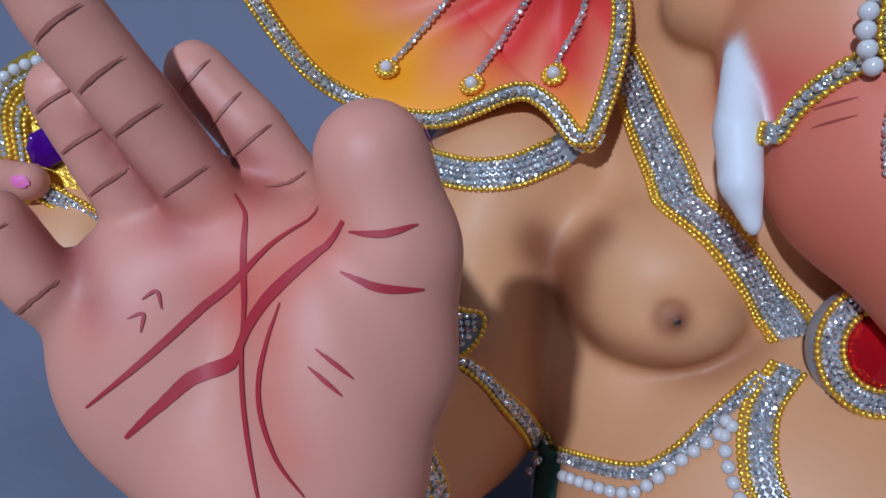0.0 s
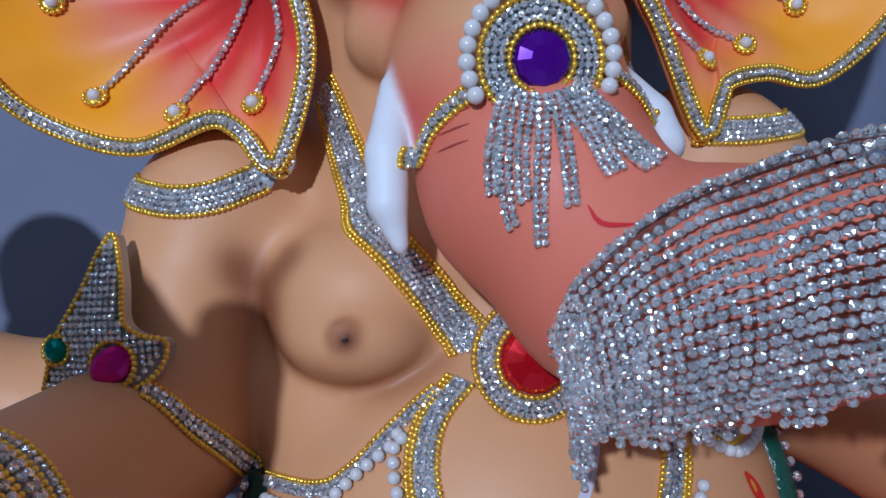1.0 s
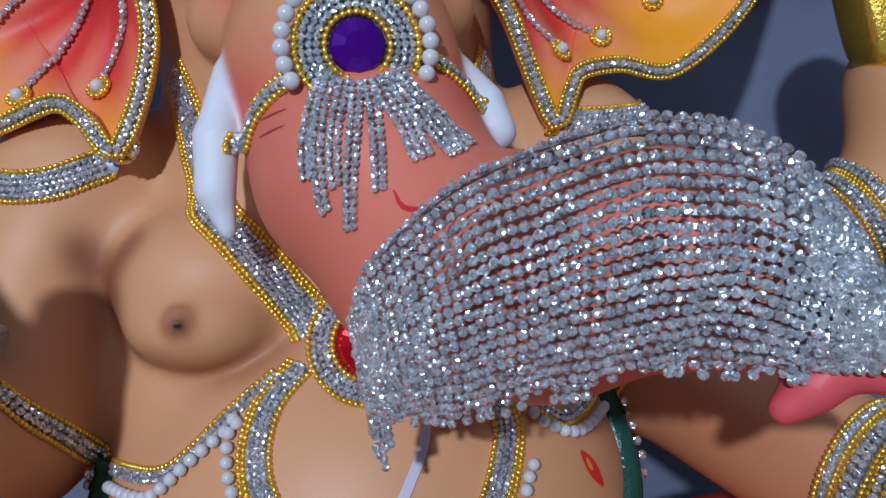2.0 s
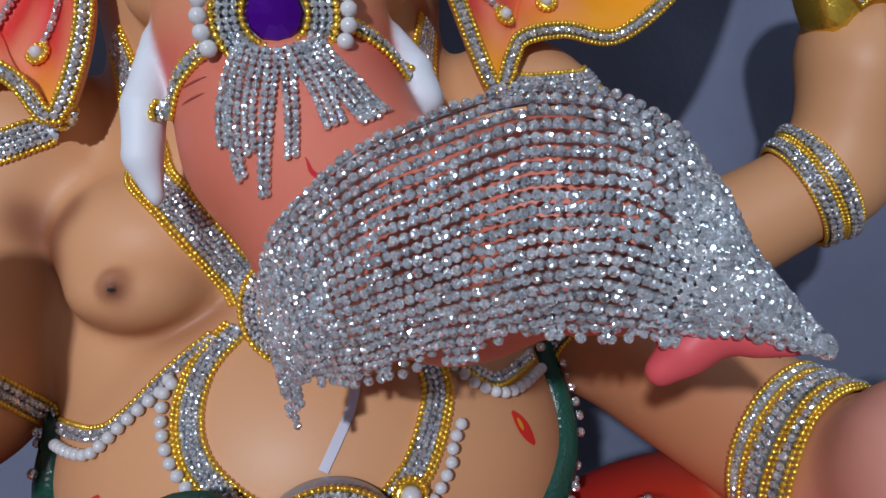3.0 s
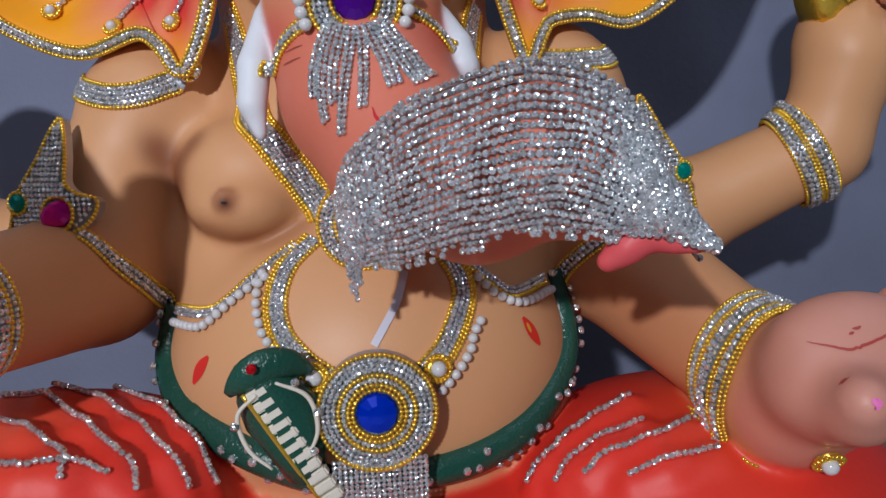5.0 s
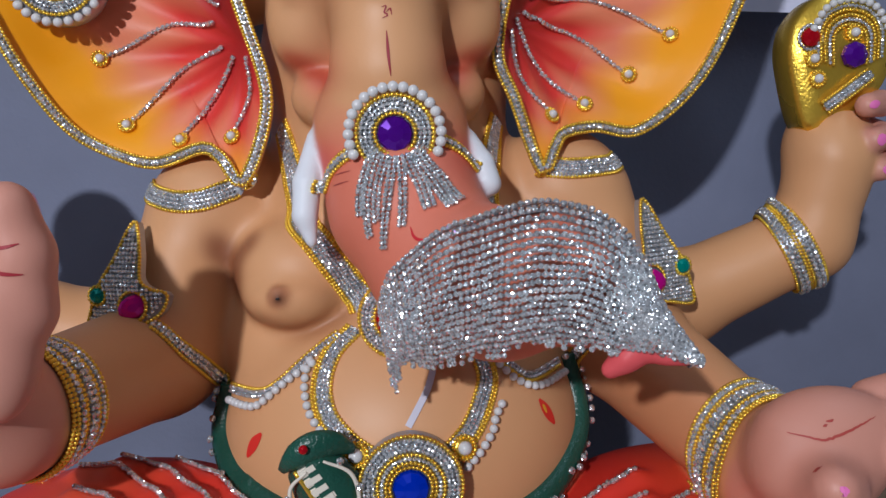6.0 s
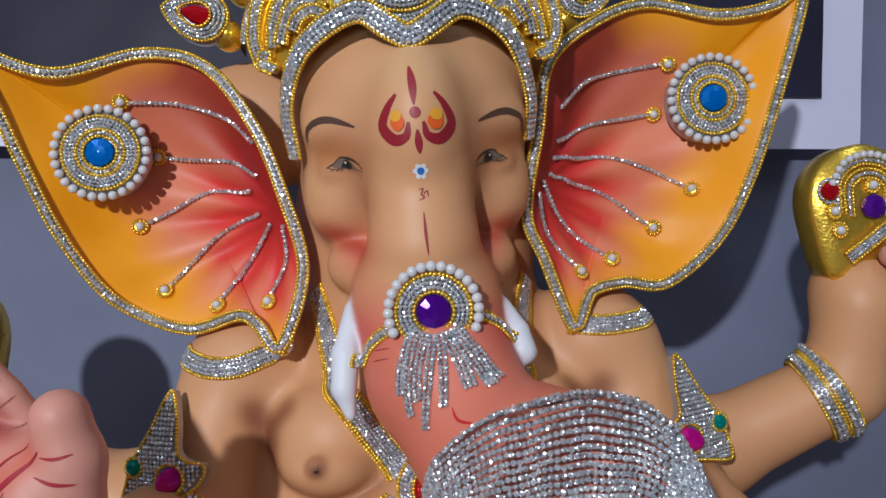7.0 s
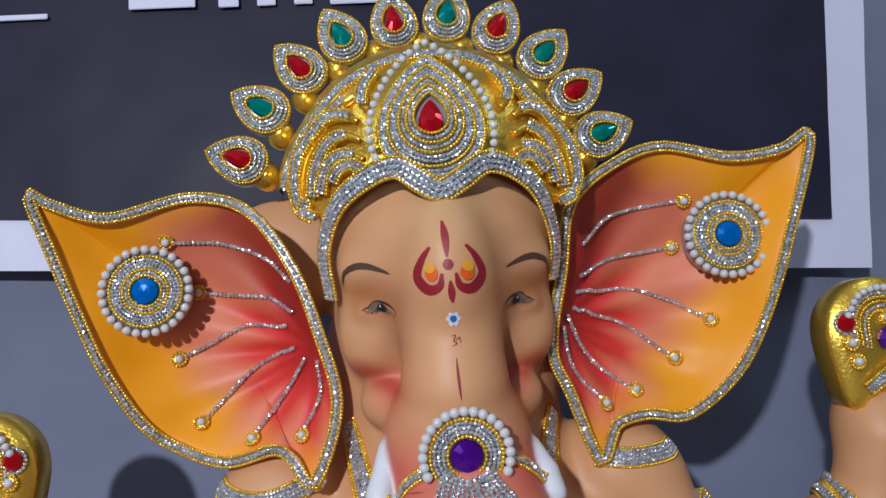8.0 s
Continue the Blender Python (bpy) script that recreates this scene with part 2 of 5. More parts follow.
def merged():
    """The surface of all forms, as points, quads and paint."""
    n = np.ceil((HIGH - LOW) / VOX).astype(int)
    axes = [(LOW[i] + VOX * np.arange(n[i])).astype(np.float32) for i in range(3)]
    f = np.full(n, 0.05, np.float32)
    for form in FORMS:
        kind, a, b, ra, rb, k, paint = form
        lo, hi = (a - b, a + b) if kind == "egg" else (np.minimum(a, b) - max(ra, rb), np.maximum(a, b) + max(ra, rb))
        pad = 2 * k + 4 * VOX
        i0 = np.clip(((lo - pad - LOW) / VOX).astype(int), 0, n)
        i1 = np.clip(((hi + pad - LOW) / VOX).astype(int) + 1, 0, n)
        if (i1 <= i0).any():
            continue
        s = tuple(slice(i0[i], i1[i]) for i in range(3))
        p = np.stack(np.meshgrid(*[axes[i][s[i]] for i in range(3)], indexing="ij"), -1)
        d = distance(form, p).astype(np.float32)
        g = f[s]
        h = np.maximum(k - np.abs(g - d), 0) / k
        f[s] = np.minimum(g, d) - h * h * k * 0.25
    inside = f < 0
    # one point in every cell that the surface crosses
    count = np.zeros(n - 1, np.int8)
    total = np.zeros((*(n - 1), 3), np.float32)
    for ax in range(3):
        m = list(n)
        m[ax] -= 1
        a = tuple(slice(0, m[i]) for i in range(3))
        b = tuple(slice(1, None) if i == ax else slice(None) for i in range(3))
        cross = inside[a] != inside[b]
        idx = np.argwhere(cross)
        fa, fb = f[a][cross], f[b][cross]
        pos = idx.astype(np.float32)
        pos[:, ax] += fa / (fa - fb)
        o = [i for i in range(3) if i != ax]
        for d0 in (0, 1):
            for d1 in (0, 1):
                c = idx.copy()
                c[:, o[0]] -= d0
                c[:, o[1]] -= d1
                ok = (c >= 0).all(1) & (c < np.array(n - 1)).all(1)
                c, q = c[ok], pos[ok]
                count[tuple(c.T)] += 1
                total[tuple(c.T)] += q
    cells = np.argwhere(count > 0)
    number = np.full(n - 1, -1, np.int32)
    number[tuple(cells.T)] = np.arange(len(cells))
    pts = LOW + VOX * total[tuple(cells.T)] / count[tuple(cells.T)][:, None]
    quads = []
    for ax in range(3):
        m = list(n)
        m[ax] -= 1
        a = tuple(slice(0, m[i]) for i in range(3))
        b = tuple(slice(1, None) if i == ax else slice(None) for i in range(3))
        o = [(ax + 1) % 3, (ax + 2) % 3]
        idx = np.argwhere(inside[a] != inside[b])
        idx = idx[(idx[:, o[0]] > 0) & (idx[:, o[1]] > 0) & (idx[:, o[0]] < n[o[0]] - 1) & (idx[:, o[1]] < n[o[1]] - 1)]
        ins = inside[a][tuple(idx.T)]
        corner = []
        for d0, d1 in ((1, 1), (0, 1), (0, 0), (1, 0)):
            c = idx.copy()
            c[:, o[0]] -= d0
            c[:, o[1]] -= d1
            corner.append(number[tuple(c.T)])
        q = np.stack(corner, 1)
        q[~ins] = q[~ins][:, ::-1]
        quads.append(q)
    quads = np.concatenate(quads)
    # paint of the nearest form, softened like an airbrush
    best = np.full(len(pts), 9.0)
    paint = np.zeros((len(pts), 3))
    for form in FORMS:
        d = distance(form, pts)
        near = d < best
        best[near] = d[near]
        paint[near] = form[6]
    edges = np.concatenate([quads[:, [0, 1]], quads[:, [1, 2]], quads[:, [2, 3]], quads[:, [3, 0]]])

    def soften(v, times, w=1.0):
        for _ in range(times):
            t = np.zeros_like(v)
            for c in range(v.shape[1]):
                t[:, c] = np.bincount(edges[:, 0], v[edges[:, 1], c], len(v)) + np.bincount(edges[:, 1], v[edges[:, 0], c], len(v))
            deg = np.bincount(edges.ravel(), minlength=len(v))[:, None]
            v = v + w * (t / np.maximum(deg, 1) - v)
        return v

    pts = soften(pts, 3, 0.6)
    coral = (paint == np.array(CORAL)).all(1)
    paint[coral] = mix(CORAL, SKIN, (pts[coral, 2] - 1.050) / 0.05)
    plain = (paint == np.array(WHITE)).all(1)
    # tints and painted shade, blended into the base colour
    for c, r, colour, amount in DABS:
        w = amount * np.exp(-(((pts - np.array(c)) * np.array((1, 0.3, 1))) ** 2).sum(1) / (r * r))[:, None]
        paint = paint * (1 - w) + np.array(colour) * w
    paint[plain] = WHITE
    return pts, quads, soften(paint, 3)


# airbrushed tints and painted shade: place, reach, colour, strength
BLUSH = (0.62, 0.10, 0.07)
DABS = [((CX + s * 0.052, 0.372, 1.112), 0.020, BLUSH, 0.7) for s in (-1, 1)]
# eye-socket shade, painted as brown
DABS += [((CX + s * 0.060, 0.37, 1.192), 0.018, (0.42, 0.17, 0.10), 0.65) for s in (-1, 1)]
DABS += [((CX, 0.30, 1.255), 0.035, (0.62, 0.42, 0.20), 0.5), ((-0.052, 0.20, 0.99), 0.012, BLUSH, 0.8)]
DABS += [((x, 0.212, z), 0.009, BLUSH, 0.6) for x, z in ((-0.026, 1.006), (-0.050, 1.016), (-0.068, 1.006), (-0.088, 0.985))]
# between the fingers: red blush with the gaps' shade painted in
DABS += [((x, y, z), 0.0045, (0.30, 0.04, 0.04), 0.5) for x, y, z in ((-0.047, 0.213, 1.020), (-0.055, 0.212, 1.030), (-0.062, 0.211, 1.040), (-0.067, 0.211, 1.009), (-0.074, 0.208, 1.020), (-0.081, 0.205, 1.032), (-0.088, 0.212, 0.990), (-0.097, 0.206, 1.002), (-0.026, 0.208, 1.008))]
DABS += [((-0.030, 0.186, 1.002), 0.008, (0.60, 0.07, 0.03), 0.55), ((-0.038, 0.190, 0.994), 0.007, (0.60, 0.07, 0.03), 0.45), ((-0.040, 0.188, 0.978), 0.006, BLUSH, 0.5), ((-0.042, 0.188, 0.964), 0.006, BLUSH, 0.5), ((-0.039, 0.188, 0.950), 0.007, BLUSH, 0.5)]
DABS += [((CX + s * 0.058, 0.35, 1.045), 0.016, (0.62, 0.03, 0.04), 0.6) for s in (-1, 1)]


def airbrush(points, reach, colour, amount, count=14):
    """Soft dabs one after another along a line, for brushwork and painted shade."""
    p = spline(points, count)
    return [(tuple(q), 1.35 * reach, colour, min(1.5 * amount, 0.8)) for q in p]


def spline(points, n, closed=False):
    """n points at even steps on a smooth curve through the points."""
    p = np.array(points, float)
    m = len(p)
    q = np.vstack([p[-1], p, p[0], p[1]]) if closed else np.vstack([2 * p[0] - p[1], p, 2 * p[-1] - p[-2]])
    out = []
    for i in range(m if closed else m - 1):
        a, b, c, d = q[i:i + 4]
        t = np.linspace(0, 1, 24, endpoint=False)[:, None]
        out.append(0.5 * (2 * b + (c - a) * t + (2 * a - 5 * b + 4 * c - d) * t * t + (3 * b - a - 3 * c + d) * t ** 3))
    out.append(p[:1] if closed else p[-1:])
    out = np.vstack(out)
    s = np.concatenate([[0], np.cumsum(np.sqrt((np.diff(out, axis=0) ** 2).sum(1)))])
    u = np.linspace(0, s[-1], n + 1)[:-1] if closed else np.linspace(0, s[-1], n)
    return np.stack([np.interp(u, s, out[:, i]) for i in range(p.shape[1])], 1)


UMBER_SHADE = (0.27, 0.095, 0.04)
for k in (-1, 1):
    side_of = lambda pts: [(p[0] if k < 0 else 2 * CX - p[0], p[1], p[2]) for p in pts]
    # shade under the breast, put into the colour
    DABS += airbrush(side_of([(0.092, 0.405, 0.922), (0.112, 0.392, 0.912), (0.135, 0.385, 0.911), (0.166, 0.378, 0.924)]), 0.0055, UMBER_SHADE, 0.30)
    # brushed brown armpit lines, spread wider as painted crease shade
    DABS += airbrush(side_of([(0.049, 0.430, 0.982), (0.060, 0.425, 0.968), (0.068, 0.425, 0.952)]), 0.0075, UMBER_SHADE, 0.30)
    DABS += airbrush(side_of([(0.087, 0.405, 0.987), (0.075, 0.415, 0.972), (0.069, 0.425, 0.955)]), 0.0050, UMBER_SHADE, 0.30)
    DABS += airbrush(side_of([(0.069, 0.430, 0.952), (0.072, 0.425, 0.935), (0.085, 0.415, 0.922)]), 0.0055, UMBER_SHADE, 0.25)
    # red-brown along the smile crease
    DABS += airbrush(side_of([(0.120, 0.385, 1.130), (0.140, 0.384, 1.123), (0.160, 0.382, 1.110)]), 0.0055, (0.46, 0.06, 0.03), 0.35)
    # orange lid crease with lid shade painted in
    DABS += airbrush(side_of([(0.128, 0.372, 1.188), (0.143, 0.365, 1.190), (0.158, 0.360, 1.181)]), 0.0070, (0.50, 0.20, 0.07), 0.30)
    # shade down the sides of the trunk root, put into the colour
    DABS += airbrush(side_of([(0.160, 0.345, 1.185), (0.160, 0.345, 1.160), (0.160, 0.350, 1.135)]), 0.0090, (0.45, 0.20, 0.09), 0.15)
# forearm orange with garment bounce, arm browns with shade, both put into the paint
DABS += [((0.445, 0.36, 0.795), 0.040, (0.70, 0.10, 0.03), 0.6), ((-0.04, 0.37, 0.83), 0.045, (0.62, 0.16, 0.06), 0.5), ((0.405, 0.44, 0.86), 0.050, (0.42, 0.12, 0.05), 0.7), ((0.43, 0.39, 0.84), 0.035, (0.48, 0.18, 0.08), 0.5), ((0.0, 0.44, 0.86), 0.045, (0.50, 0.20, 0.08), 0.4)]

# near-black red along the finger gaps, standing in for their shade
for line in ([(-0.044, 0.214, 1.014), (-0.054, 0.210, 1.032), (-0.068, 0.206, 1.052)], [(-0.067, 0.208, 1.004), (-0.076, 0.204, 1.020), (-0.088, 0.200, 1.040)], [(-0.086, 0.208, 0.984), (-0.097, 0.205, 1.000), (-0.103, 0.202, 1.014)]):
    DABS += airbrush(line, 0.0030, (0.24, 0.03, 0.03), 0.25)

# outlines of the ears as x, y, z, from the lowest inner point up the inner edge and back round the outside
EAR_L = [(0.085, 0.415, 1.030), (0.108, 0.420, 1.096), (0.094, 0.420, 1.164), (0.071, 0.422, 1.228), (0.030, 0.432, 1.284), (-0.028, 0.445, 1.302), (-0.100, 0.432, 1.284), (-0.148, 0.420, 1.298), (-0.164, 0.415, 1.306), (-0.147, 0.425, 1.249), (-0.130, 0.435, 1.196), (-0.110, 0.445, 1.142), (-0.078, 0.455, 1.089), (-0.046, 0.460, 1.064), (0.000, 0.450, 1.049), (0.048, 0.430, 1.060), (0.066, 0.422, 1.050)]
EAR_R = [(0.334, 0.428, 1.029), (0.311, 0.425, 1.092), (0.297, 0.423, 1.135), (0.312, 0.422, 1.208), (0.327, 0.425, 1.272), (0.375, 0.440, 1.311), (0.428, 0.445, 1.328), (0.492, 0.435, 1.311), (0.540, 0.425, 1.314), (0.568, 0.420, 1.326), (0.545, 0.425, 1.247), (0.517, 0.438, 1.162), (0.484, 0.448, 1.101), (0.434, 0.455, 1.062), (0.390, 0.445, 1.066), (0.357, 0.435, 1.061), (0.347, 0.429, 1.048)]


def ear(outline, root, mid):
    """A dished ear with fanned folds: points, quads and paint."""
    n, m = 220, 44
    rim = spline(outline, n, True)
    s = np.linspace(0, 1, m)[:, None, None]
    p = np.array(mid) + (rim - np.array(mid))[None] * s
    reach = np.hypot(rim[:, 0] - mid[0], rim[:, 2] - mid[2])
    even = lambda a: np.mean([np.roll(a, k) for k in range(-14, 15)], 0)
    far = np.clip(s[..., 0] * reach / even(reach), 0, 1.04)
    soft = mid[1] + (even(rim[:, 1]) - mid[1]) * far ** 2.2
    p[..., 1] = soft + (rim[None, :, 1] - soft) * s[..., 0] ** 9
    v = p[..., [0, 2]] - np.array(root)[[0, 2]]
    r, ang = np.hypot(v[..., 0], v[..., 1]), np.arctan2(v[..., 1], np.abs(v[..., 0]) * np.sign(mid[0] - root[0]) * np.sign(v[..., 0]))
    for _ in range(4):
        y = p[..., 1]
        y[1:-1] = 0.25 * (y[:-2] + y[2:] + np.roll(y, 1, 1)[1:-1] + np.roll(y, -1, 1)[1:-1])
        y[0] = y[1].mean()
    fold = np.cos(ang * 13) * 0.0035 * np.clip(r / 0.06, 0, 1) * np.clip((1 - s[..., 0]) * 4, 0, 1)
    p[..., 1] += fold
    up = np.clip((v[..., 1] / (r + 1e-6) - 0.50) / 0.40, 0, 1)
    ray = 0.5 + 0.5 * np.cos(ang * 13)
    c = mix((0.42, 0.006, 0.012), (0.74, 0.045, 0.035), (r - 0.005) / 0.045)
    reach = np.clip((r - 0.038 - 0.035 * ray) / 0.045, 0, 1)
    c = c + (np.array((0.82, 0.25, 0.13)) - c) * reach[..., None]
    dark = np.clip(up, 0, 1)[..., None]
    c = c * (1 - dark) + dark * mix((0.34, 0.008, 0.010), (0.40, 0.055, 0.025), (r - 0.05) / 0.10)
    t = (r - 0.088 - 0.080 * np.clip((v[..., 1] / (r + 1e-6) + 0.35) / 0.8, 0, 1) + 0.014 * ray) / 0.042
    c = c + (np.array((0.95, 0.385, 0.0)) - c) * np.clip(t, 0, 1)[..., None]
    back = p[::-1].copy()
    back[..., 1] += 0.012 * np.clip((1 - s[::-1, :, 0]) * 12, 0.25, 1) + 0.004
    pts = np.concatenate([p.reshape(-1, 3), back.reshape(-1, 3)])
    paint = np.concatenate([c.reshape(-1, 3), np.broadcast_to(SKIN, (n * m, 3))])
    rows = 2 * m
    i, j = np.meshgrid(np.arange(rows - 1), np.arange(n), indexing="ij")
    quads = np.stack([i * n + j, i * n + (j + 1) % n, (i + 1) * n + (j + 1) % n, (i + 1) * n + j], -1).reshape(-1, 4)
    if mid[0] < root[0]:
        quads = quads[:, ::-1]
    return pts, quads, paint


def nearest(p):
    """The statue's surface nearest to p: place and normal."""
    q, n, _, _ = BODY.find_nearest(Vector(p))
    return np.array(q), np.array(n)


def onto(points):
    got = [nearest(p) for p in points]
    return np.array([g[0] for g in got]), np.array([g[1] for g in got])


def onto_front(points):
    """The statue's surface straight behind the points."""
    got = []
    for q in points:
        hit = BODY.ray_cast(Vector((q[0], 0.1, q[2])), Vector((0, 1, 0)))
        got.append((np.array(hit[0]), np.array(hit[1]) if hit[1][1] < 0 else -np.array(hit[1])) if hit[0] else nearest(q))
    return np.array([g[0] for g in got]), np.array([g[1] for g in got])


def stroke(points, width, colour, taper=True, lift=0.0005):
    """A painted brush line on the statue."""
    line = spline(points, 40)
    p, n = onto(line)
    t = np.gradient(p, axis=0)
    side = np.cross(t, n)
    side /= np.linalg.norm(side, axis=1)[:, None] + 1e-9
    w = width * (np.sin(np.linspace(0.25, 2.9, 40)) if taper else np.ones(40))
    rows = [onto(p + side * (w * k)[:, None]) for k in (-0.5, 0, 0.5)]
    pts = np.concatenate([r[0] + r[1] * lift for r in rows])
    i, j = np.meshgrid(np.arange(39), np.arange(2), indexing="ij")
    quads = np.stack([j * 40 + i, j * 40 + i + 1, (j + 1) * 40 + i + 1, (j + 1) * 40 + i], -1).reshape(-1, 4)
    return pts, quads, np.broadcast_to(colour, (120, 3))


def blob(c, rx, rz, colour, turn=0.0, lift=0.0006, almond=0.0):
    """A painted oval on the statue, in its x-z plane."""
    a = np.linspace(0, 2 * np.pi, 28, endpoint=False)
    pts = []
    for s in (0.02, 0.5, 1.0):
        x, z = rx * s * np.cos(a), rz * s * np.sin(a) * (1 - almond * np.abs(np.cos(a)) ** 2)
        ct, st = math.cos(math.radians(turn)), math.sin(math.radians(turn))
        ring = np.stack([c[0] + x * ct - z * st, np.full(28, c[1]), c[2] + x * st + z * ct], 1)
        p, n = onto(ring)
        pts.append(p + n * lift)
    i, j = np.meshgrid(np.arange(28), np.arange(2), indexing="ij")
    quads = np.stack([j * 28 + i, j * 28 + (i + 1) % 28, (j + 1) * 28 + (i + 1) % 28, (j + 1) * 28 + i], -1).reshape(-1, 4)
    return np.concatenate(pts), quads, np.broadcast_to(colour, (84, 3))


MAROON, INK, NAIL = (0.30, 0.012, 0.025), (0.05, 0.03, 0.025), (0.80, 0.18, 0.48)


def painting():
    """All that is painted with a fine brush."""
    out = []
    # palm lines
    for line, w in (([(-0.049, 0.205, 1.018), (-0.050, 0.20, 0.994), (-0.050, 0.195, 0.973), (-0.048, 0.19, 0.934)], 0.0026),
                    ([(-0.028, 0.20, 1.012), (-0.052, 0.20, 0.994), (-0.075, 0.195, 0.976), (-0.095, 0.20, 0.962)], 0.0024),
                    ([(-0.022, 0.19, 1.008), (-0.048, 0.195, 0.981), (-0.068, 0.192, 0.966), (-0.086, 0.194, 0.952)], 0.0046),
                    ([(-0.020, 0.19, 1.005), (-0.010, 0.188, 1.004), (0.000, 0.19, 1.006)], 0.0020),
                    ([(-0.022, 0.19, 0.995), (-0.012, 0.19, 0.990), (0.000, 0.192, 0.988)], 0.0024),
                    ([(-0.038, 0.19, 0.988), (-0.044, 0.19, 0.966), (-0.042, 0.187, 0.950), (-0.035, 0.185, 0.938)], 0.0018),
                    ([(-0.029, 0.187, 0.976), (-0.020, 0.185, 0.968)], 0.0012), ([(-0.031, 0.185, 0.972), (-0.023, 0.184, 0.964)], 0.0012),
                    ([(-0.078, 0.20, 0.990), (-0.074, 0.20, 0.992), (-0.073, 0.20, 0.987)], 0.0010), ([(-0.082, 0.20, 0.985), (-0.078, 0.20, 0.986), (-0.079, 0.20, 0.981)], 0.0010)):
        out.append(stroke(line, w, (0.36, 0.02, 0.035)))
    # finger joints
    for finger in FINGERS:
        for a, b in zip(finger, finger[1:3]):
            a, b = np.array(a), np.array(b)
            across = np.array((b[2] - a[2], 0, a[0] - b[0])) / math.hypot(b[2] - a[2], a[0] - b[0])
            for u in (0.30, 0.85) if b[2] > 1.03 else (0.8,):
                q = a + (b - a) * u
                mid = q[:3] - np.array((0, q[3], 0))
                out.append(stroke([tuple(mid + across * q[3] * k + np.array((0, 0.3 * q[3] * k * k, 0.0012 * k))) for k in (-0.7, 0, 0.7)], 0.0011, (0.34, 0.12, 0.09)))
    # face
    for s in (-1, 1):
        m = lambda x, y, z: (x, y, z) if s < 0 else (2 * CX - x, y, z)
        out.append(stroke([m(0.118, 0.385, 1.203), m(0.124, 0.372, 1.213), m(0.138, 0.358, 1.215), m(0.158, 0.345, 1.206)], 0.0056, (0.09, 0.045, 0.03)))
        out.append(blob(m(0.1435, 0.355, 1.1775), 0.0132, 0.0043, (0.17, 0.12, 0.09), 16 * s, 0.0006, 0.7))
        out.append(blob(m(0.1450, 0.355, 1.1772), 0.0056, 0.0042, (0.030, 0.024, 0.018), 0, 0.0010))
        out.append(blob(m(0.1450, 0.355, 1.1772), 0.0026, 0.0026, (0.01, 0.01, 0.01), 0, 0.0014))
        # glint of the eye, painted as a pale dot
        out.append(blob(m(0.1437, 0.355, 1.1790), 0.0010, 0.0010, (0.8, 0.8, 0.8), 0, 0.0018))
        out.append(stroke([m(0.129, 0.365, 1.1805), m(0.137, 0.355, 1.1822), m(0.148, 0.350, 1.1798), m(0.158, 0.348, 1.1725)], 0.0024, INK))
        out.append(stroke([m(0.128, 0.365, 1.1800), m(0.137, 0.355, 1.1750), m(0.148, 0.350, 1.1715), m(0.159, 0.348, 1.1705)], 0.0010, (0.12, 0.06, 0.04)))
        for k in range(9):
            x = 0.130 + 0.0032 * k
            z = 1.1775 - 0.0008 * k
            out.append(stroke([m(x, 0.352, z), m(x - 0.0016, 0.352, z - 0.0058)], 0.0005, (0.12, 0.07, 0.05)))
    # trident mark, flower and sign on the brow
    out.append(stroke([(0.2015, 0.31, 1.241), (0.2025, 0.30, 1.228), (0.2030, 0.30, 1.212)], 0.0060, MAROON))
    out.append(blob((0.2035, 0.30, 1.2065), 0.0042, 0.0042, MAROON))
    out.append(stroke([(0.2045, 0.30, 1.194), (0.2050, 0.30, 1.186), (0.2055, 0.30, 1.175)], 0.0055, MAROON))
    for s in (-1, 1):
        c = 0.2035
        c = 0.2040
        out.append(stroke([(c + s * 0.013, 0.306, 1.221), (c + s * 0.021, 0.309, 1.211), (c + s * 0.0245, 0.313, 1.199), (c + s * 0.018, 0.306, 1.188), (c + s * 0.008, 0.303, 1.190), (c + s * 0.005, 0.303, 1.200)], 0.0095, MAROON))
        out.append(blob((c + s * 0.0135, 0.305, 1.2005), 0.0062, 0.0060, (0.82, 0.12, 0.015), 0, 0.0011))
        out.append(blob((c + s * 0.0140, 0.305, 1.2050), 0.0052, 0.0040, (0.82, 0.38, 0.03), 0, 0.0014))
    for k in range(6):
        a = k * math.pi / 3
        out.append(blob((0.2055 + 0.0042 * math.cos(a), 0.308, 1.164 + 0.0042 * math.sin(a)), 0.0022, 0.0022, (0.75, 0.78, 0.82)))
    out.append(blob((0.2055, 0.308, 1.164), 0.0030, 0.0030, (0.02, 0.16, 0.55), 0, 0.0010))
    out.append(stroke([(0.2030, 0.31, 1.1520), (0.2065, 0.31, 1.1525), (0.2050, 0.31, 1.1490), (0.2075, 0.31, 1.1470), (0.2030, 0.31, 1.1450)], 0.0012, MAROON))
    out.append(stroke([(0.2065, 0.31, 1.1490), (0.2100, 0.31, 1.1510), (0.2110, 0.31, 1.1470)], 0.0010, MAROON))
    out.append(stroke([(0.2060, 0.312, 1.136), (0.2065, 0.311, 1.118), (0.2075, 0.312, 1.104)], 0.0022, MAROON))
    # trunk folds, thread over the belly and petal marks
    for k in range(3):
        out.append(stroke([(0.160, 0.325, 1.044 - 0.008 * k), (0.174, 0.312, 1.047 - 0.008 * k)], 0.0010, (0.35, 0.06, 0.05)))
    out.append(stroke([(0.232, 0.349, 0.888), (0.225, 0.335, 0.870), (0.216, 0.327, 0.856), (0.208, 0.322, 0.844)], 0.0052, (0.62, 0.62, 0.72), False, 0.0012))
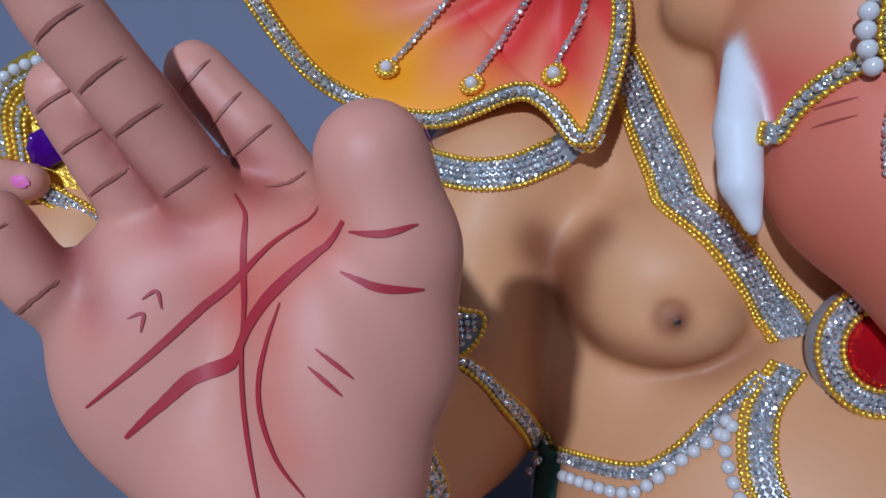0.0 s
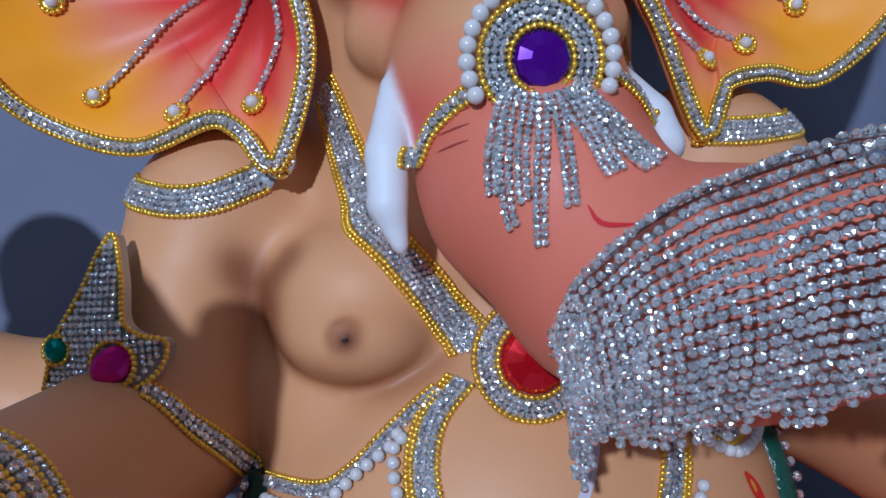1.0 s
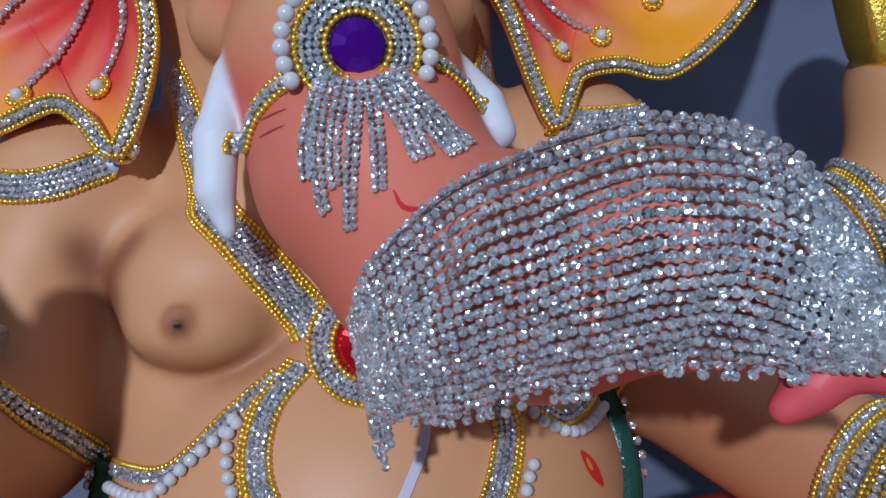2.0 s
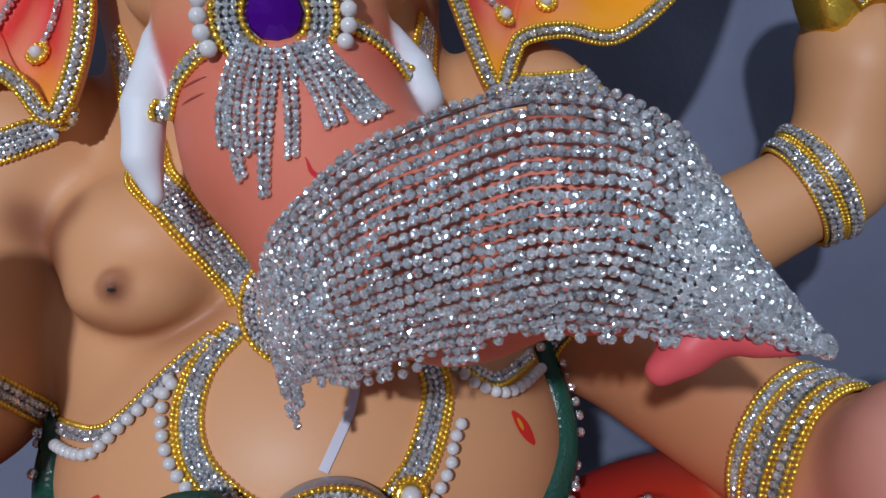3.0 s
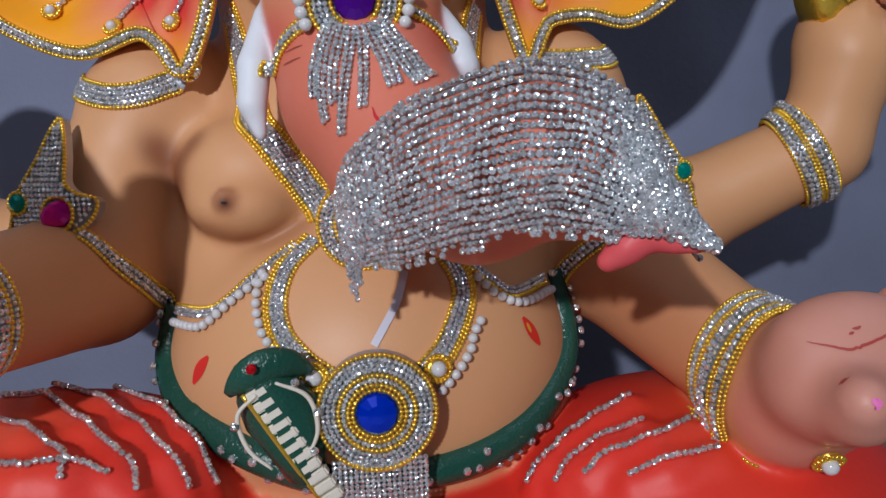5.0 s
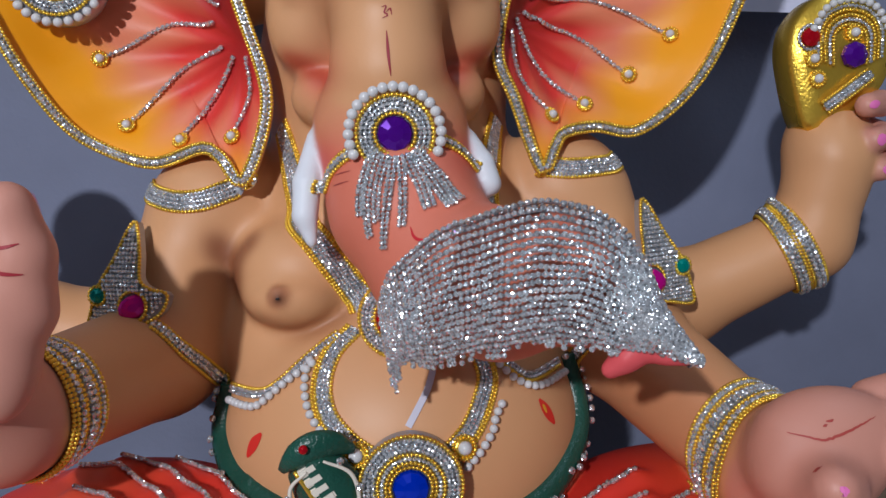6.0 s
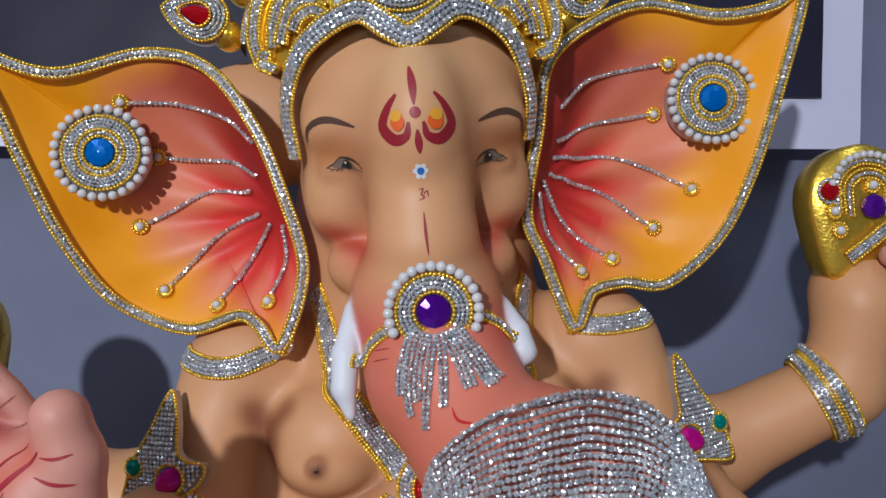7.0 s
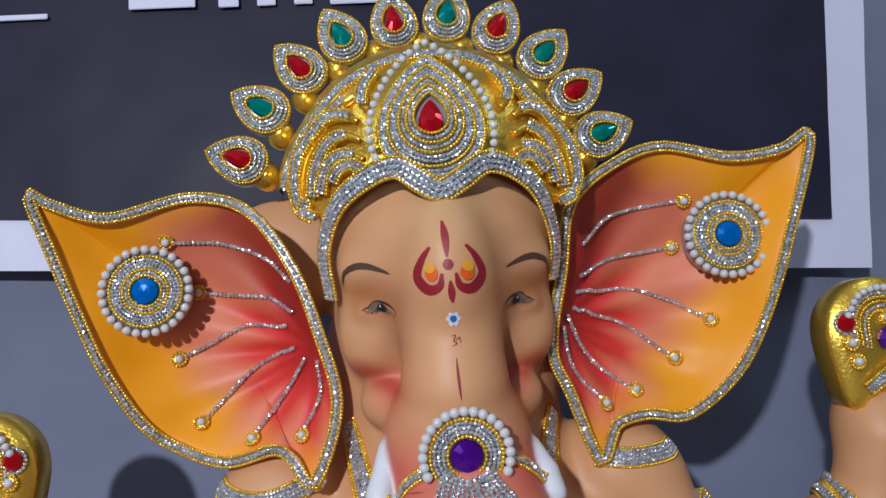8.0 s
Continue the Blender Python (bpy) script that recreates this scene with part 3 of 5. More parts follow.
    out.append(stroke([(0.093, 0.361, 0.833), (0.084, 0.364, 0.823), (0.078, 0.368, 0.812)], 0.010, (0.72, 0.03, 0.02)))
    out.append(stroke([(0.315, 0.363, 0.846), (0.322, 0.363, 0.836), (0.329, 0.365, 0.824)], 0.010, (0.72, 0.03, 0.02)))
    out.append(blob((0.319, 0.363, 0.838), 0.0022, 0.0040, (0.75, 0.35, 0.03), 20, 0.0009))
    out.append(stroke([(0.215, 0.279, 0.999), (0.222, 0.278, 0.988), (0.236, 0.268, 0.984)], 0.0022, (0.55, 0.01, 0.02)))
    for s in (-1, 1):
        out.append(blob((CX + s * 0.095, 0.355, 0.941), 0.0032, 0.0032, (0.02, 0.018, 0.02)))
    # pink nails and open-palm marks
    for c, rx, rz, turn in (((0.634, 0.41, 1.078), 0.0075, 0.0055, 20), ((0.642, 0.41, 1.047), 0.0065, 0.0080, -10), ((0.652, 0.415, 1.020), 0.0065, 0.0075, -10), ((0.461, 0.165, 0.840), 0.0055, 0.0070, -15), ((0.006, 0.21, 1.030), 0.004, 0.008, 0)):
        out.append(blob(c, rx, rz, NAIL, turn, 0.0009))
        if c[2] > 0.9 and c[0] > 0.1:
            out.append(blob((2 * CX - c[0] - 0.010, c[1], c[2] - 0.045), rx, rz, NAIL, -turn, 0.0009))
    for line in ([(0.446, 0.22, 0.864), (0.469, 0.21, 0.860), (0.490, 0.21, 0.862), (0.515, 0.22, 0.868)], [(0.473, 0.20, 0.880), (0.480, 0.20, 0.882)], [(0.470, 0.20, 0.876), (0.474, 0.20, 0.877)], [(0.444, 0.20, 0.852), (0.456, 0.20, 0.853)], [(0.452, 0.20, 0.843), (0.459, 0.20, 0.845)]):
        out.append(stroke(line, 0.0018, (0.42, 0.06, 0.05)))
    return out


def gathered(pieces):
    pts = np.concatenate([p[0] for p in pieces])
    quads, at = [], 0
    for p in pieces:
        quads.append(p[1] + at)
        at += len(p[0])
    return pts, np.concatenate(quads), np.concatenate([p[2] for p in pieces])


def statue():
    global BODY
    pieces = [merged(), ear(EAR_L, (0.085, 0.43, 1.150), (-0.005, 0.487, 1.165)), ear(EAR_R, (0.318, 0.43, 1.160), (0.410, 0.487, 1.180))]
    pts, quads, paint = gathered(pieces)
    BODY = BVHTree.FromPolygons(pts.tolist(), quads.tolist())
    pts, quads, paint = gathered([(pts, quads, paint)] + painting())
    me = bpy.data.meshes.new("statue")
    me.vertices.add(len(pts))
    me.vertices.foreach_set("co", pts.astype(np.float32).ravel())
    me.loops.add(quads.size)
    me.loops.foreach_set("vertex_index", quads.astype(np.int32).ravel())
    me.polygons.add(len(quads))
    me.polygons.foreach_set("loop_start", np.arange(0, quads.size, 4, dtype=np.int32))
    me.polygons.foreach_set("use_smooth", np.ones(len(quads), bool))
    me.update(calc_edges=True)
    me.validate()
    at = me.attributes.new("paint", "FLOAT_COLOR", "POINT")
    at.data.foreach_set("color", np.concatenate([paint, np.ones((len(paint), 1))], 1).astype(np.float32).ravel())
    return part("statue", me, PAINT)


idol = tagged(statue(), "seated elephant-headed plaster statue, tan skin, yellow ears, red garment", "statue")


def box(lo, hi, bevel=0.0):
    bm = bmesh.new()
    bmesh.ops.create_cube(bm, size=1)
    for v in bm.verts:
        v.co = [lo[i] + (v.co[i] + 0.5) * (hi[i] - lo[i]) for i in range(3)]
    if bevel:
        bmesh.ops.bevel(bm, geom=bm.edges[:], offset=bevel, segments=2, affect="EDGES")
    return bm


# ---- jewellery: small pieces and the ways to set them ----
def piece(name, build, mat, smooth):
    bm = bmesh.new()
    build(bm)
    me = bpy.data.meshes.new(name)
    bm.to_mesh(me)
    bm.free()
    me.polygons.foreach_set("use_smooth", np.full(len(me.polygons), smooth))
    me.materials.append(mat)
    return me


def cut_stone(bm, sides=8):
    """A cut stone of diameter 1 in a low cup, with its table upwards."""
    rings = []
    for r, z in ((0.42, -0.30), (0.50, 0.04), (0.42, 0.22), (0.20, 0.36)):
        rings.append([bm.verts.new((r * math.cos(2 * math.pi * (i + 0.5) / sides), r * math.sin(2 * math.pi * (i + 0.5) / sides), z)) for i in range(sides)])
    for a, b in zip(rings, rings[1:]):
        for i in range(sides):
            bm.faces.new((a[i], a[(i + 1) % sides], b[(i + 1) % sides], b[i]))
    bm.faces.new(rings[-1])


def ball(div):
    return lambda bm: bmesh.ops.create_icosphere(bm, subdivisions=div, radius=0.5)


STONE = piece("rhinestone", cut_stone, SILVER, False)
BEAD = piece("gold_bead", ball(2), GOLD, True)
PEARL_BEAD = piece("pearl", ball(2), PEARL, True)
KINDS = {"s": (STONE, 0.0037, 0.0034, "rhinestone"), "g": (BEAD, 0.0034, 0.0031, "gold_bead"), "p": (PEARL_BEAD, 0.0082, 0.0086, "pearl"), "q": (PEARL_BEAD, 0.0070, 0.0073, "pearl"), "S": (STONE, 0.0049, 0.0045, "rhinestone"), "c": (STONE, 0.0041, 0.0040, "rhinestone")}
USED = {}
DICE = random.Random(7)


def thing(name, label, category, at, group=""):
    ob = new(name)
    ob.empty_display_size = 0.01
    ob.location = at
    USED[ob.name] = 0
    return tagged(ob, label, category, group)


def under(ob, parent):
    """Puts a part made in place under its thing."""
    ob.parent = parent
    ob.matrix_parent_inverse = Matrix.Translation(-parent.location) if not parent.parent else Matrix.Identity(4)
    return ob


def frames(p, n, t):
    """Turn matrices with z along the normal and x along the line."""
    z = n / (np.linalg.norm(n, axis=1)[:, None] + 1e-9)
    x = t - (t * z).sum(1)[:, None] * z
    x /= np.linalg.norm(x, axis=1)[:, None] + 1e-9
    y = np.cross(z, x)
    return np.stack([x, y, z], -1)


def joined(name, me, p, turns, size, parent):
    """Many small pieces as one mesh."""
    v = np.array([x.co for x in me.vertices])
    f = [tuple(q.vertices) for q in me.polygons]
    k = len(v)
    pts = (p[:, None, :] + size * np.einsum("nij,vj->nvi", turns, v)).reshape(-1, 3)
    faces = [tuple(i + k * n for i in q) for n in range(len(p)) for q in f]
    out = bpy.data.meshes.new(name)
    out.from_pydata(pts.tolist(), [], faces)
    out.materials.append(me.materials[0])
    out.polygons.foreach_set("use_smooth", np.full(len(out.polygons), me.polygons[0].use_smooth))
    ob = new(name, out)
    ob["kind"] = "stuff"
    return under(ob, parent)


def strand(parent, p, n, kind, cap=300, closed=False, lift=0.5):
    """A row of pieces at the points p: singly while the thing has room, the rest joined."""
    me, size, _, name = KINDS[kind]
    if len(p) < 2:
        return
    t = np.gradient(p, axis=0)
    if closed:
        t = np.roll(p, -1, 0) - np.roll(p, 1, 0)
    tilt = np.array([[DICE.gauss(0, 0.07 if kind == "c" else 0.15) for _ in range(3)] for _ in p]) if kind in "sSc" else np.zeros((len(p), 3))
    turns = frames(p, n + tilt, t)
    p = p + n * size * (lift if kind != "g" else 0.35)
    if kind == "g" or USED[parent.name] + len(p) > cap:
        joined(name + "_row", me, p, turns, size, parent)
        return
    USED[parent.name] += len(p)
    for q, r in zip(p, turns):
        ob = new(name, me)
        m = Matrix(np.vstack([np.hstack([r * size, q[:, None]]), [0, 0, 0, 1]]).tolist())
        ob.matrix_basis = m
        under(ob, parent)


def evened(p, step, closed=False):
    """The line p again, with points a step apart."""
    if closed:
        p = np.vstack([p, p[:1]])
    s = np.concatenate([[0], np.cumsum(np.linalg.norm(np.diff(p, axis=0), axis=1))])
    k = max(int(round(s[-1] / step)), 2)
    u = np.linspace(0, s[-1], k + 1)
    u = u[:-1] if closed else u
    return np.stack([np.interp(u, s, p[:, i]) for i in range(3)], 1)


def ribbon(name, rows, mat, parent):
    """A strip of material through rows of points of equal number."""
    k = len(rows[0])
    bm = bmesh.new()
    vs = [[bm.verts.new(q) for q in r] for r in rows]
    for a, b in zip(vs, vs[1:]):
        for i in range(k - 1):
            bm.faces.new((a[i], a[i + 1], b[i + 1], b[i])).smooth = True
    bmesh.ops.recalc_face_normals(bm, faces=bm.faces[:])
    return under(part(name, bm, mat), parent)


def band(parent, points, rows, cap=300, closed=False, backing=FOIL, project=True, facing=(0, -1, 0)):
    """Rows of stones, beads and pearls laid on the statue along a line. Rows: sideways offset and kind."""
    line = spline(points, 120, closed)

    def settle(q):
        if project == "front":
            return onto_front(q)
        if project:
            return onto(q)
        if facing == "round":
            w = q - np.array((0.203, 0.47, 0)) * np.array((1, 1, 0)) - q * np.array((0, 0, 1))
            return q, w / np.linalg.norm(w, axis=1)[:, None]
        return q, np.broadcast_to(np.array(facing, float), q.shape)

    p, n = settle(line)
    t = np.roll(p, -1, 0) - np.roll(p, 1, 0) if closed else np.gradient(p, axis=0)
    side = np.cross(t, n)
    side /= np.linalg.norm(side, axis=1)[:, None] + 1e-9
    offs = [o for o, _ in rows]
    if backing and len(rows) > 1:
        lines = []
        for o in np.linspace(min(offs) - 0.001, max(offs) + 0.001, 5):
            q, m = settle(p + side * o)
            q = q + m * 0.0006
            lines.append(np.vstack([q, q[:1]]) if closed else q)
        ribbon("backing", lines, backing, parent)
    for o, kind in rows:
        q = evened(settle(p + side * o)[0], KINDS[kind][2], closed)
        q, m = settle(q)
        strand(parent, q, m, kind, cap, closed)


def circle(c, n, r, count, start=0.0, sweep=2 * math.pi):
    """Points on a circle round c in the plane across n; angle 0 to the right, then upwards."""
    n = np.array(n, float) / np.linalg.norm(n)
    up = np.array((0, 0, 1.0)) - n[2] * n
    up /= np.linalg.norm(up)
    right = np.cross(up, n)
    full = abs(sweep - 2 * math.pi) < 1e-6
    a = start + np.linspace(0, sweep, count, endpoint=not full)
    return np.array(c) + r * (np.cos(a)[:, None] * right + np.sin(a)[:, None] * up)


def lathe(name, c, n, profile, mat, parent, sides=48, smooth=True, squash=None):
    """A turned form about n: profile of radius and height."""
    bm = bmesh.new()
    rings = []
    nn = np.array(n, float) / np.linalg.norm(n)
    for r, h in profile:
        rings.append([bm.verts.new(q) for q in circle(np.array(c) + nn * h, nn, max(r, 1e-5), sides)])
    for a, b in zip(rings, rings[1:]):
        for i in range(sides):
            bm.faces.new((a[i], a[(i + 1) % sides], b[(i + 1) % sides], b[i])).smooth = smooth
    bm.faces.new(rings[-1])
    bmesh.ops.recalc_face_normals(bm, faces=bm.faces[:])
    return under(part(name, bm, mat), parent)


def ring_of(parent, c, n, r, kind, cap=300, start=0.0, sweep=2 * math.pi, bowl=0.0):
    count = max(int(round(r * sweep / KINDS[kind][2])), 4)
    p = circle(np.array(c), n, r, count, start, sweep)
    nn = np.array(n, float) / np.linalg.norm(n)
    out = (p - np.array(c)) / r
    strand(parent, p, nn * (1 - bowl) + out * bowl, kind, cap, abs(sweep - 2 * math.pi) < 1e-6, 0.25)


def disc(parent, c, n, gem_r, gem_mat, rings, cap=300, depth=0.008):
    """A round jewel: a gilt dome, a faceted gem and rings of pieces."""
    nn = np.array(n, float) / np.linalg.norm(n)
    c = np.array(c, float)
    R = max(r for r, _ in rings)
    lathe("setting", c, nn, [(R, -depth), (R, -0.001), (R * 0.7, -0.0005), (gem_r, 0.0005), (0.0, 0.0005)], FOIL, parent)
    lathe("gem", c, nn, [(gem_r, 0.002), (gem_r * 0.9, gem_r * 0.22 + 0.002), (gem_r * 0.45, gem_r * 0.36 + 0.002), (gem_r * 0.05, gem_r * 0.40 + 0.002)], gem_mat, parent, 12, False)
    for r, kind in rings:
        h = 0.0022 * (1 - (r / R) ** 2)
        ring_of(parent, c + nn * h, nn, r, kind, cap, bowl=0.25)


def studs(parent, c, n, r=0.0045, cap=300):
    """A pearl in a ring of gilt beads."""
    c, n = np.array(c, float), np.array(n, float)
    lathe("cup", c, n, [(r * 1.5, -0.002), (r * 1.5, 0.0012), (r, 0.002), (0, 0.002)], GOLD, parent, 16)
    ob = new("pearl", PEARL_BEAD)
    q = c + n / np.linalg.norm(n) * r * 0.6
    ob.matrix_basis = Matrix.Translation(q) @ Matrix.Diagonal((2 * r, 2 * r, 2 * r, 1))
    under(ob, parent)
    ring_of(parent, c, n, r * 1.6, "g", cap)


def mirror(points):
    return [(2 * CX - p[0], *p[1:]) for p in points]


# ---- trims on the ears ----
G2 = [(-0.0042, "g"), (0.0, "S"), (0.0042, "g")]
for outline, side in ((EAR_L, "left"), (EAR_R, "right")):
    t = thing("ear_trim", "rhinestone and gilt bead border glued round the statue's ear", "ear trim", outline[0], "ear trims")
    mid = np.mean(np.array(outline), 0)
    rim = [tuple(np.array(q) + 0.030 * (mid - np.array(q)) * np.array((1, 0, 1)) - np.array((0, 0.003, 0))) for q in outline]
    band(t, rim, G2, 190, True, project=False, facing=(0, -1, 0))

STRANDS_L = [([(0.066, 0.433, 1.214), (0.041, 0.446, 1.239), (0.000, 0.467, 1.256), (-0.047, 0.462, 1.260)], (-0.054, 0.462, 1.261)),
             ([(0.064, 0.446, 1.187), (0.037, 0.461, 1.202), (-0.024, 0.487, 1.212)], (-0.032, 0.487, 1.213)),
             ([(0.056, 0.453, 1.174), (0.011, 0.478, 1.175), (-0.046, 0.487, 1.151)], (-0.052, 0.487, 1.148)),
             ([(0.062, 0.455, 1.153), (0.016, 0.476, 1.131), (-0.024, 0.474, 1.092)], (-0.029, 0.474, 1.086)),
             ([(0.074, 0.448, 1.141), (0.049, 0.464, 1.108), (0.026, 0.451, 1.077)], (0.023, 0.451, 1.070)),
             ([(0.088, 0.435, 1.138), (0.089, 0.437, 1.107), (0.073, 0.444, 1.079)], (0.070, 0.444, 1.071))]
STRANDS_R = [([(0.343, 0.446, 1.234), (0.378, 0.466, 1.263), (0.445, 0.467, 1.273)], (0.452, 0.467, 1.273)),
             ([(0.339, 0.448, 1.204), (0.382, 0.472, 1.221), (0.435, 0.487, 1.229)], (0.442, 0.487, 1.229)),
             ([(0.334, 0.448, 1.188), (0.387, 0.481, 1.189), (0.434, 0.486, 1.176), (0.466, 0.477, 1.156)], (0.472, 0.477, 1.152)),
             ([(0.329, 0.448, 1.172), (0.378, 0.480, 1.157), (0.426, 0.478, 1.122)], (0.432, 0.478, 1.118)),
             ([(0.320, 0.441, 1.165), (0.341, 0.458, 1.126), (0.380, 0.457, 1.094)], (0.385, 0.457, 1.090)),
             ([(0.314, 0.437, 1.154), (0.320, 0.440, 1.117), (0.346, 0.449, 1.086)], (0.350, 0.449, 1.080))]
for line, end in STRANDS_L + STRANDS_R:
    t = thing("ear_strand", "string of rhinestones on the ear, ending in a pearl", "trim", line[0], "strings on the ears")
    band(t, line, [(0.0, "S")], 60, backing=None, project="front")
    q, m = [a[0] for a in onto_front([end])]
    studs(t, q + m * 0.002, m, 0.0040, 60)

for c in ((-0.070, 0.446, 1.213), (0.487, 0.448, 1.234)):
    t = thing("ear_disc", "round pearl and rhinestone disc with a sky-blue gem", "ear ornament", c, "discs on the ears")
    disc(t, c, (0.05 if c[0] < CX else -0.05, -1, 0.02), 0.0130, AZURE, [(0.0142, "g"), (0.0172, "s"), (0.0202, "g"), (0.0232, "s"), (0.0264, "s"), (0.0296, "s"), (0.0326, "g"), (0.0388, "p")], 260, 0.022)

# ---- shoulders and chest ----
SHOULDER_L = [(-0.010, 0.462, 1.030), (-0.003, 0.447, 1.025), (0.018, 0.430, 1.019), (0.041, 0.426, 1.019), (0.063, 0.428, 1.026), (0.086, 0.418, 1.036)]
SHOULDER_R = [(0.336, 0.436, 1.036), (0.361, 0.430, 1.033), (0.382, 0.432, 1.033), (0.402, 0.443, 1.034), (0.410, 0.455, 1.037)]
ROWS5 = [(-0.0085, "g"), (-0.0052, "s"), (-0.0018, "s"), (0.0018, "s"), (0.0052, "s"), (0.0085, "g")]
for line in (SHOULDER_L, SHOULDER_R):
    t = thing("shoulder_band", "rhinestone band edged with gilt beads round the shoulder", "shoulder band", line[0], "bands on the shoulders")
    band(t, line, ROWS5, 260)

CHEST = [(0.119, 0.453, 1.079), (0.118, 0.433, 1.043), (0.126, 0.405, 1.005), (0.148, 0.385, 0.978), (0.166, 0.382, 0.953), (0.177, 0.379, 0.931)]
ROWS_CHEST = [(-0.0130, "g"), (-0.0102, "g"), (-0.0068, "s"), (-0.0034, "s"), (0.0, "s"), (0.0034, "s"), (0.0068, "s"), (0.0102, "g"), (0.0130, "g")]
t = thing("necklace", "wide rhinestone necklace edged with double gilt beads and a red gem", "necklace", (CX, 0.37, 0.93))
for line in (CHEST, mirror(CHEST)):
    band(t, line, ROWS_CHEST, 299)
lathe("setting", (0.205, 0.355, 0.922), (0, -1, 0.15), [(0.031, -0.012), (0.031, 0), (0.02, 0.0), (0, 0.0)], FOIL, t)
lathe("gem", (0.205, 0.353, 0.922), (0, -1, 0.15), [(0.0175, 0), (0.015, 0.004), (0.007, 0.006), (0.001, 0.0065)], RUBY, t, 14, False)
for r, kind in ((0.0190, "g"), (0.0222, "s"), (0.0254, "s"), (0.0284, "s"), (0.0312, "g")):
    ring_of(t, (0.205, 0.354, 0.922), (0, -1, 0.15), r, kind, 299)

# ---- belly chain with its medallion ----
U_LEFT = [(0.167, 0.372, 0.914), (0.150, 0.363, 0.894), (0.142, 0.348, 0.872), (0.146, 0.335, 0.851), (0.161, 0.325, 0.834), (0.175, 0.320, 0.824)]
U_RIGHT = [(0.248, 0.370, 0.912), (0.266, 0.362, 0.892), (0.273, 0.350, 0.872), (0.267, 0.337, 0.854), (0.256, 0.327, 0.836), (0.243, 0.321, 0.824)]
t = thing("belly_chain", "rhinestone and pearl chain over the belly with a blue medallion", "body chain", (CX, 0.31, 0.80))
ROWS_U = [(-0.0088, "g"), (-0.0056, "s"), (-0.0020, "s"), (0.0016, "s"), (0.0048, "g"), (0.0075, "g")]
band(t, U_LEFT, ROWS_U, 160)
band(t, U_RIGHT, [(-o, k) for o, k in ROWS_U], 160)
for line in ([(0.134, 0.364, 0.888), (0.131, 0.359, 0.881), (0.130, 0.350, 0.868), (0.134, 0.340, 0.853), (0.142, 0.333, 0.842)],
             [(0.136, 0.362, 0.886), (0.117, 0.363, 0.874), (0.094, 0.369, 0.855), (0.081, 0.379, 0.850), (0.058, 0.409, 0.848)],
             [(0.281, 0.341, 0.851), (0.275, 0.336, 0.843), (0.272, 0.332, 0.834), (0.262, 0.325, 0.821), (0.251, 0.321, 0.811)],
             [(0.283, 0.358, 0.878), (0.296, 0.357, 0.865), (0.316, 0.367, 0.856), (0.345, 0.403, 0.856)]):
    band(t, line, [(0.0, "q")], 300, backing=None)
band(t, [(0.155, 0.374, 0.908), (0.131, 0.369, 0.890), (0.108, 0.368, 0.871), (0.088, 0.378, 0.861), (0.055, 0.419, 0.857)], [(-0.003, "s"), (0.0005, "s"), (0.0035, "g")], 120)
band(t, [(0.272, 0.370, 0.886), (0.295, 0.364, 0.873), (0.312, 0.369, 0.864), (0.343, 0.405, 0.866)], [(-0.003, "s"), (0.0005, "s"), (0.0035, "g")], 120)
for x in (0.169, 0.249):
    q, m = nearest((x, 0.32, 0.826))
    studs(t, q + m * 0.004, m, 0.0055)
c = (0.208, 0.300, 0.806)
disc(t, c, (0, -1, 0.05), 0.0138, SAPPHIRE, [(0.0152, "g"), (0.0184, "g"), (0.0216, "s"), (0.0246, "g"), (0.0280, "s"), (0.0314, "s"), (0.0348, "s"), (0.0378, "g")], 300, 0.016)
drape = []
for i in range(18):
    x = 0.208 + (i - 8.5) * 0.0035
    drape.append([(x, 0.301 + 0.0004 * k - 0.002 * math.cos((i - 8.5) * 0.17), 0.774 - 0.0035 * k) for k in range(16)])
for col in drape:
    strand(t, np.array(col), np.broadcast_to(np.array((0.0, -1.0, 0.0)), (16, 3)), "s", 0)

# ---- green snake belt ----
t = thing("snake_belt", "dark green snake belt set with rhinestones round the belly", "belt", (CX, 0.33, 0.76))


def tube(name, points, radii, mat, parent, sides=14, flat=1.0, n=70, project=False):
    line = spline(points, n)
    if project:
        line = onto(line)[0]
    r = np.interp(np.linspace(0, 1, n), np.linspace(0, 1, len(radii)), radii)
    tt = np.gradient(line, axis=0)
    ref = np.broadcast_to(np.array((0.0, -1.0, 0.0)), line.shape)
    turns = frames(line, ref, tt)
    bm = bmesh.new()
    rings = []
    for q, tu, rr in zip(line, turns, r):
        rings.append([bm.verts.new(q + rr * (math.cos(a) * tu[:, 1] + flat * math.sin(a) * tu[:, 2])) for a in np.linspace(0, 2 * math.pi, sides, endpoint=False)])
    for a, b in zip(rings, rings[1:]):
        for i in range(sides):
            bm.faces.new((a[i], a[(i + 1) % sides], b[(i + 1) % sides], b[i])).smooth = True
    bm.faces.new(rings[0])
    bm.faces.new(rings[-1])
    bmesh.ops.recalc_face_normals(bm, faces=bm.faces[:])
    return under(part(name, bm, mat), parent)


BELT = [(0.058, 0.430, 0.858), (0.046, 0.420, 0.828), (0.052, 0.398, 0.806), (0.072, 0.376, 0.788), (0.105, 0.346, 0.774), (0.143, 0.331, 0.760), (0.170, 0.326, 0.752), (CX, 0.324, 0.748), (0.240, 0.326, 0.750), (0.275, 0.335, 0.754), (0.311, 0.353, 0.766), (0.339, 0.374, 0.785), (0.358, 0.400, 0.810), (0.362, 0.415, 0.840), (0.350, 0.425, 0.868)]
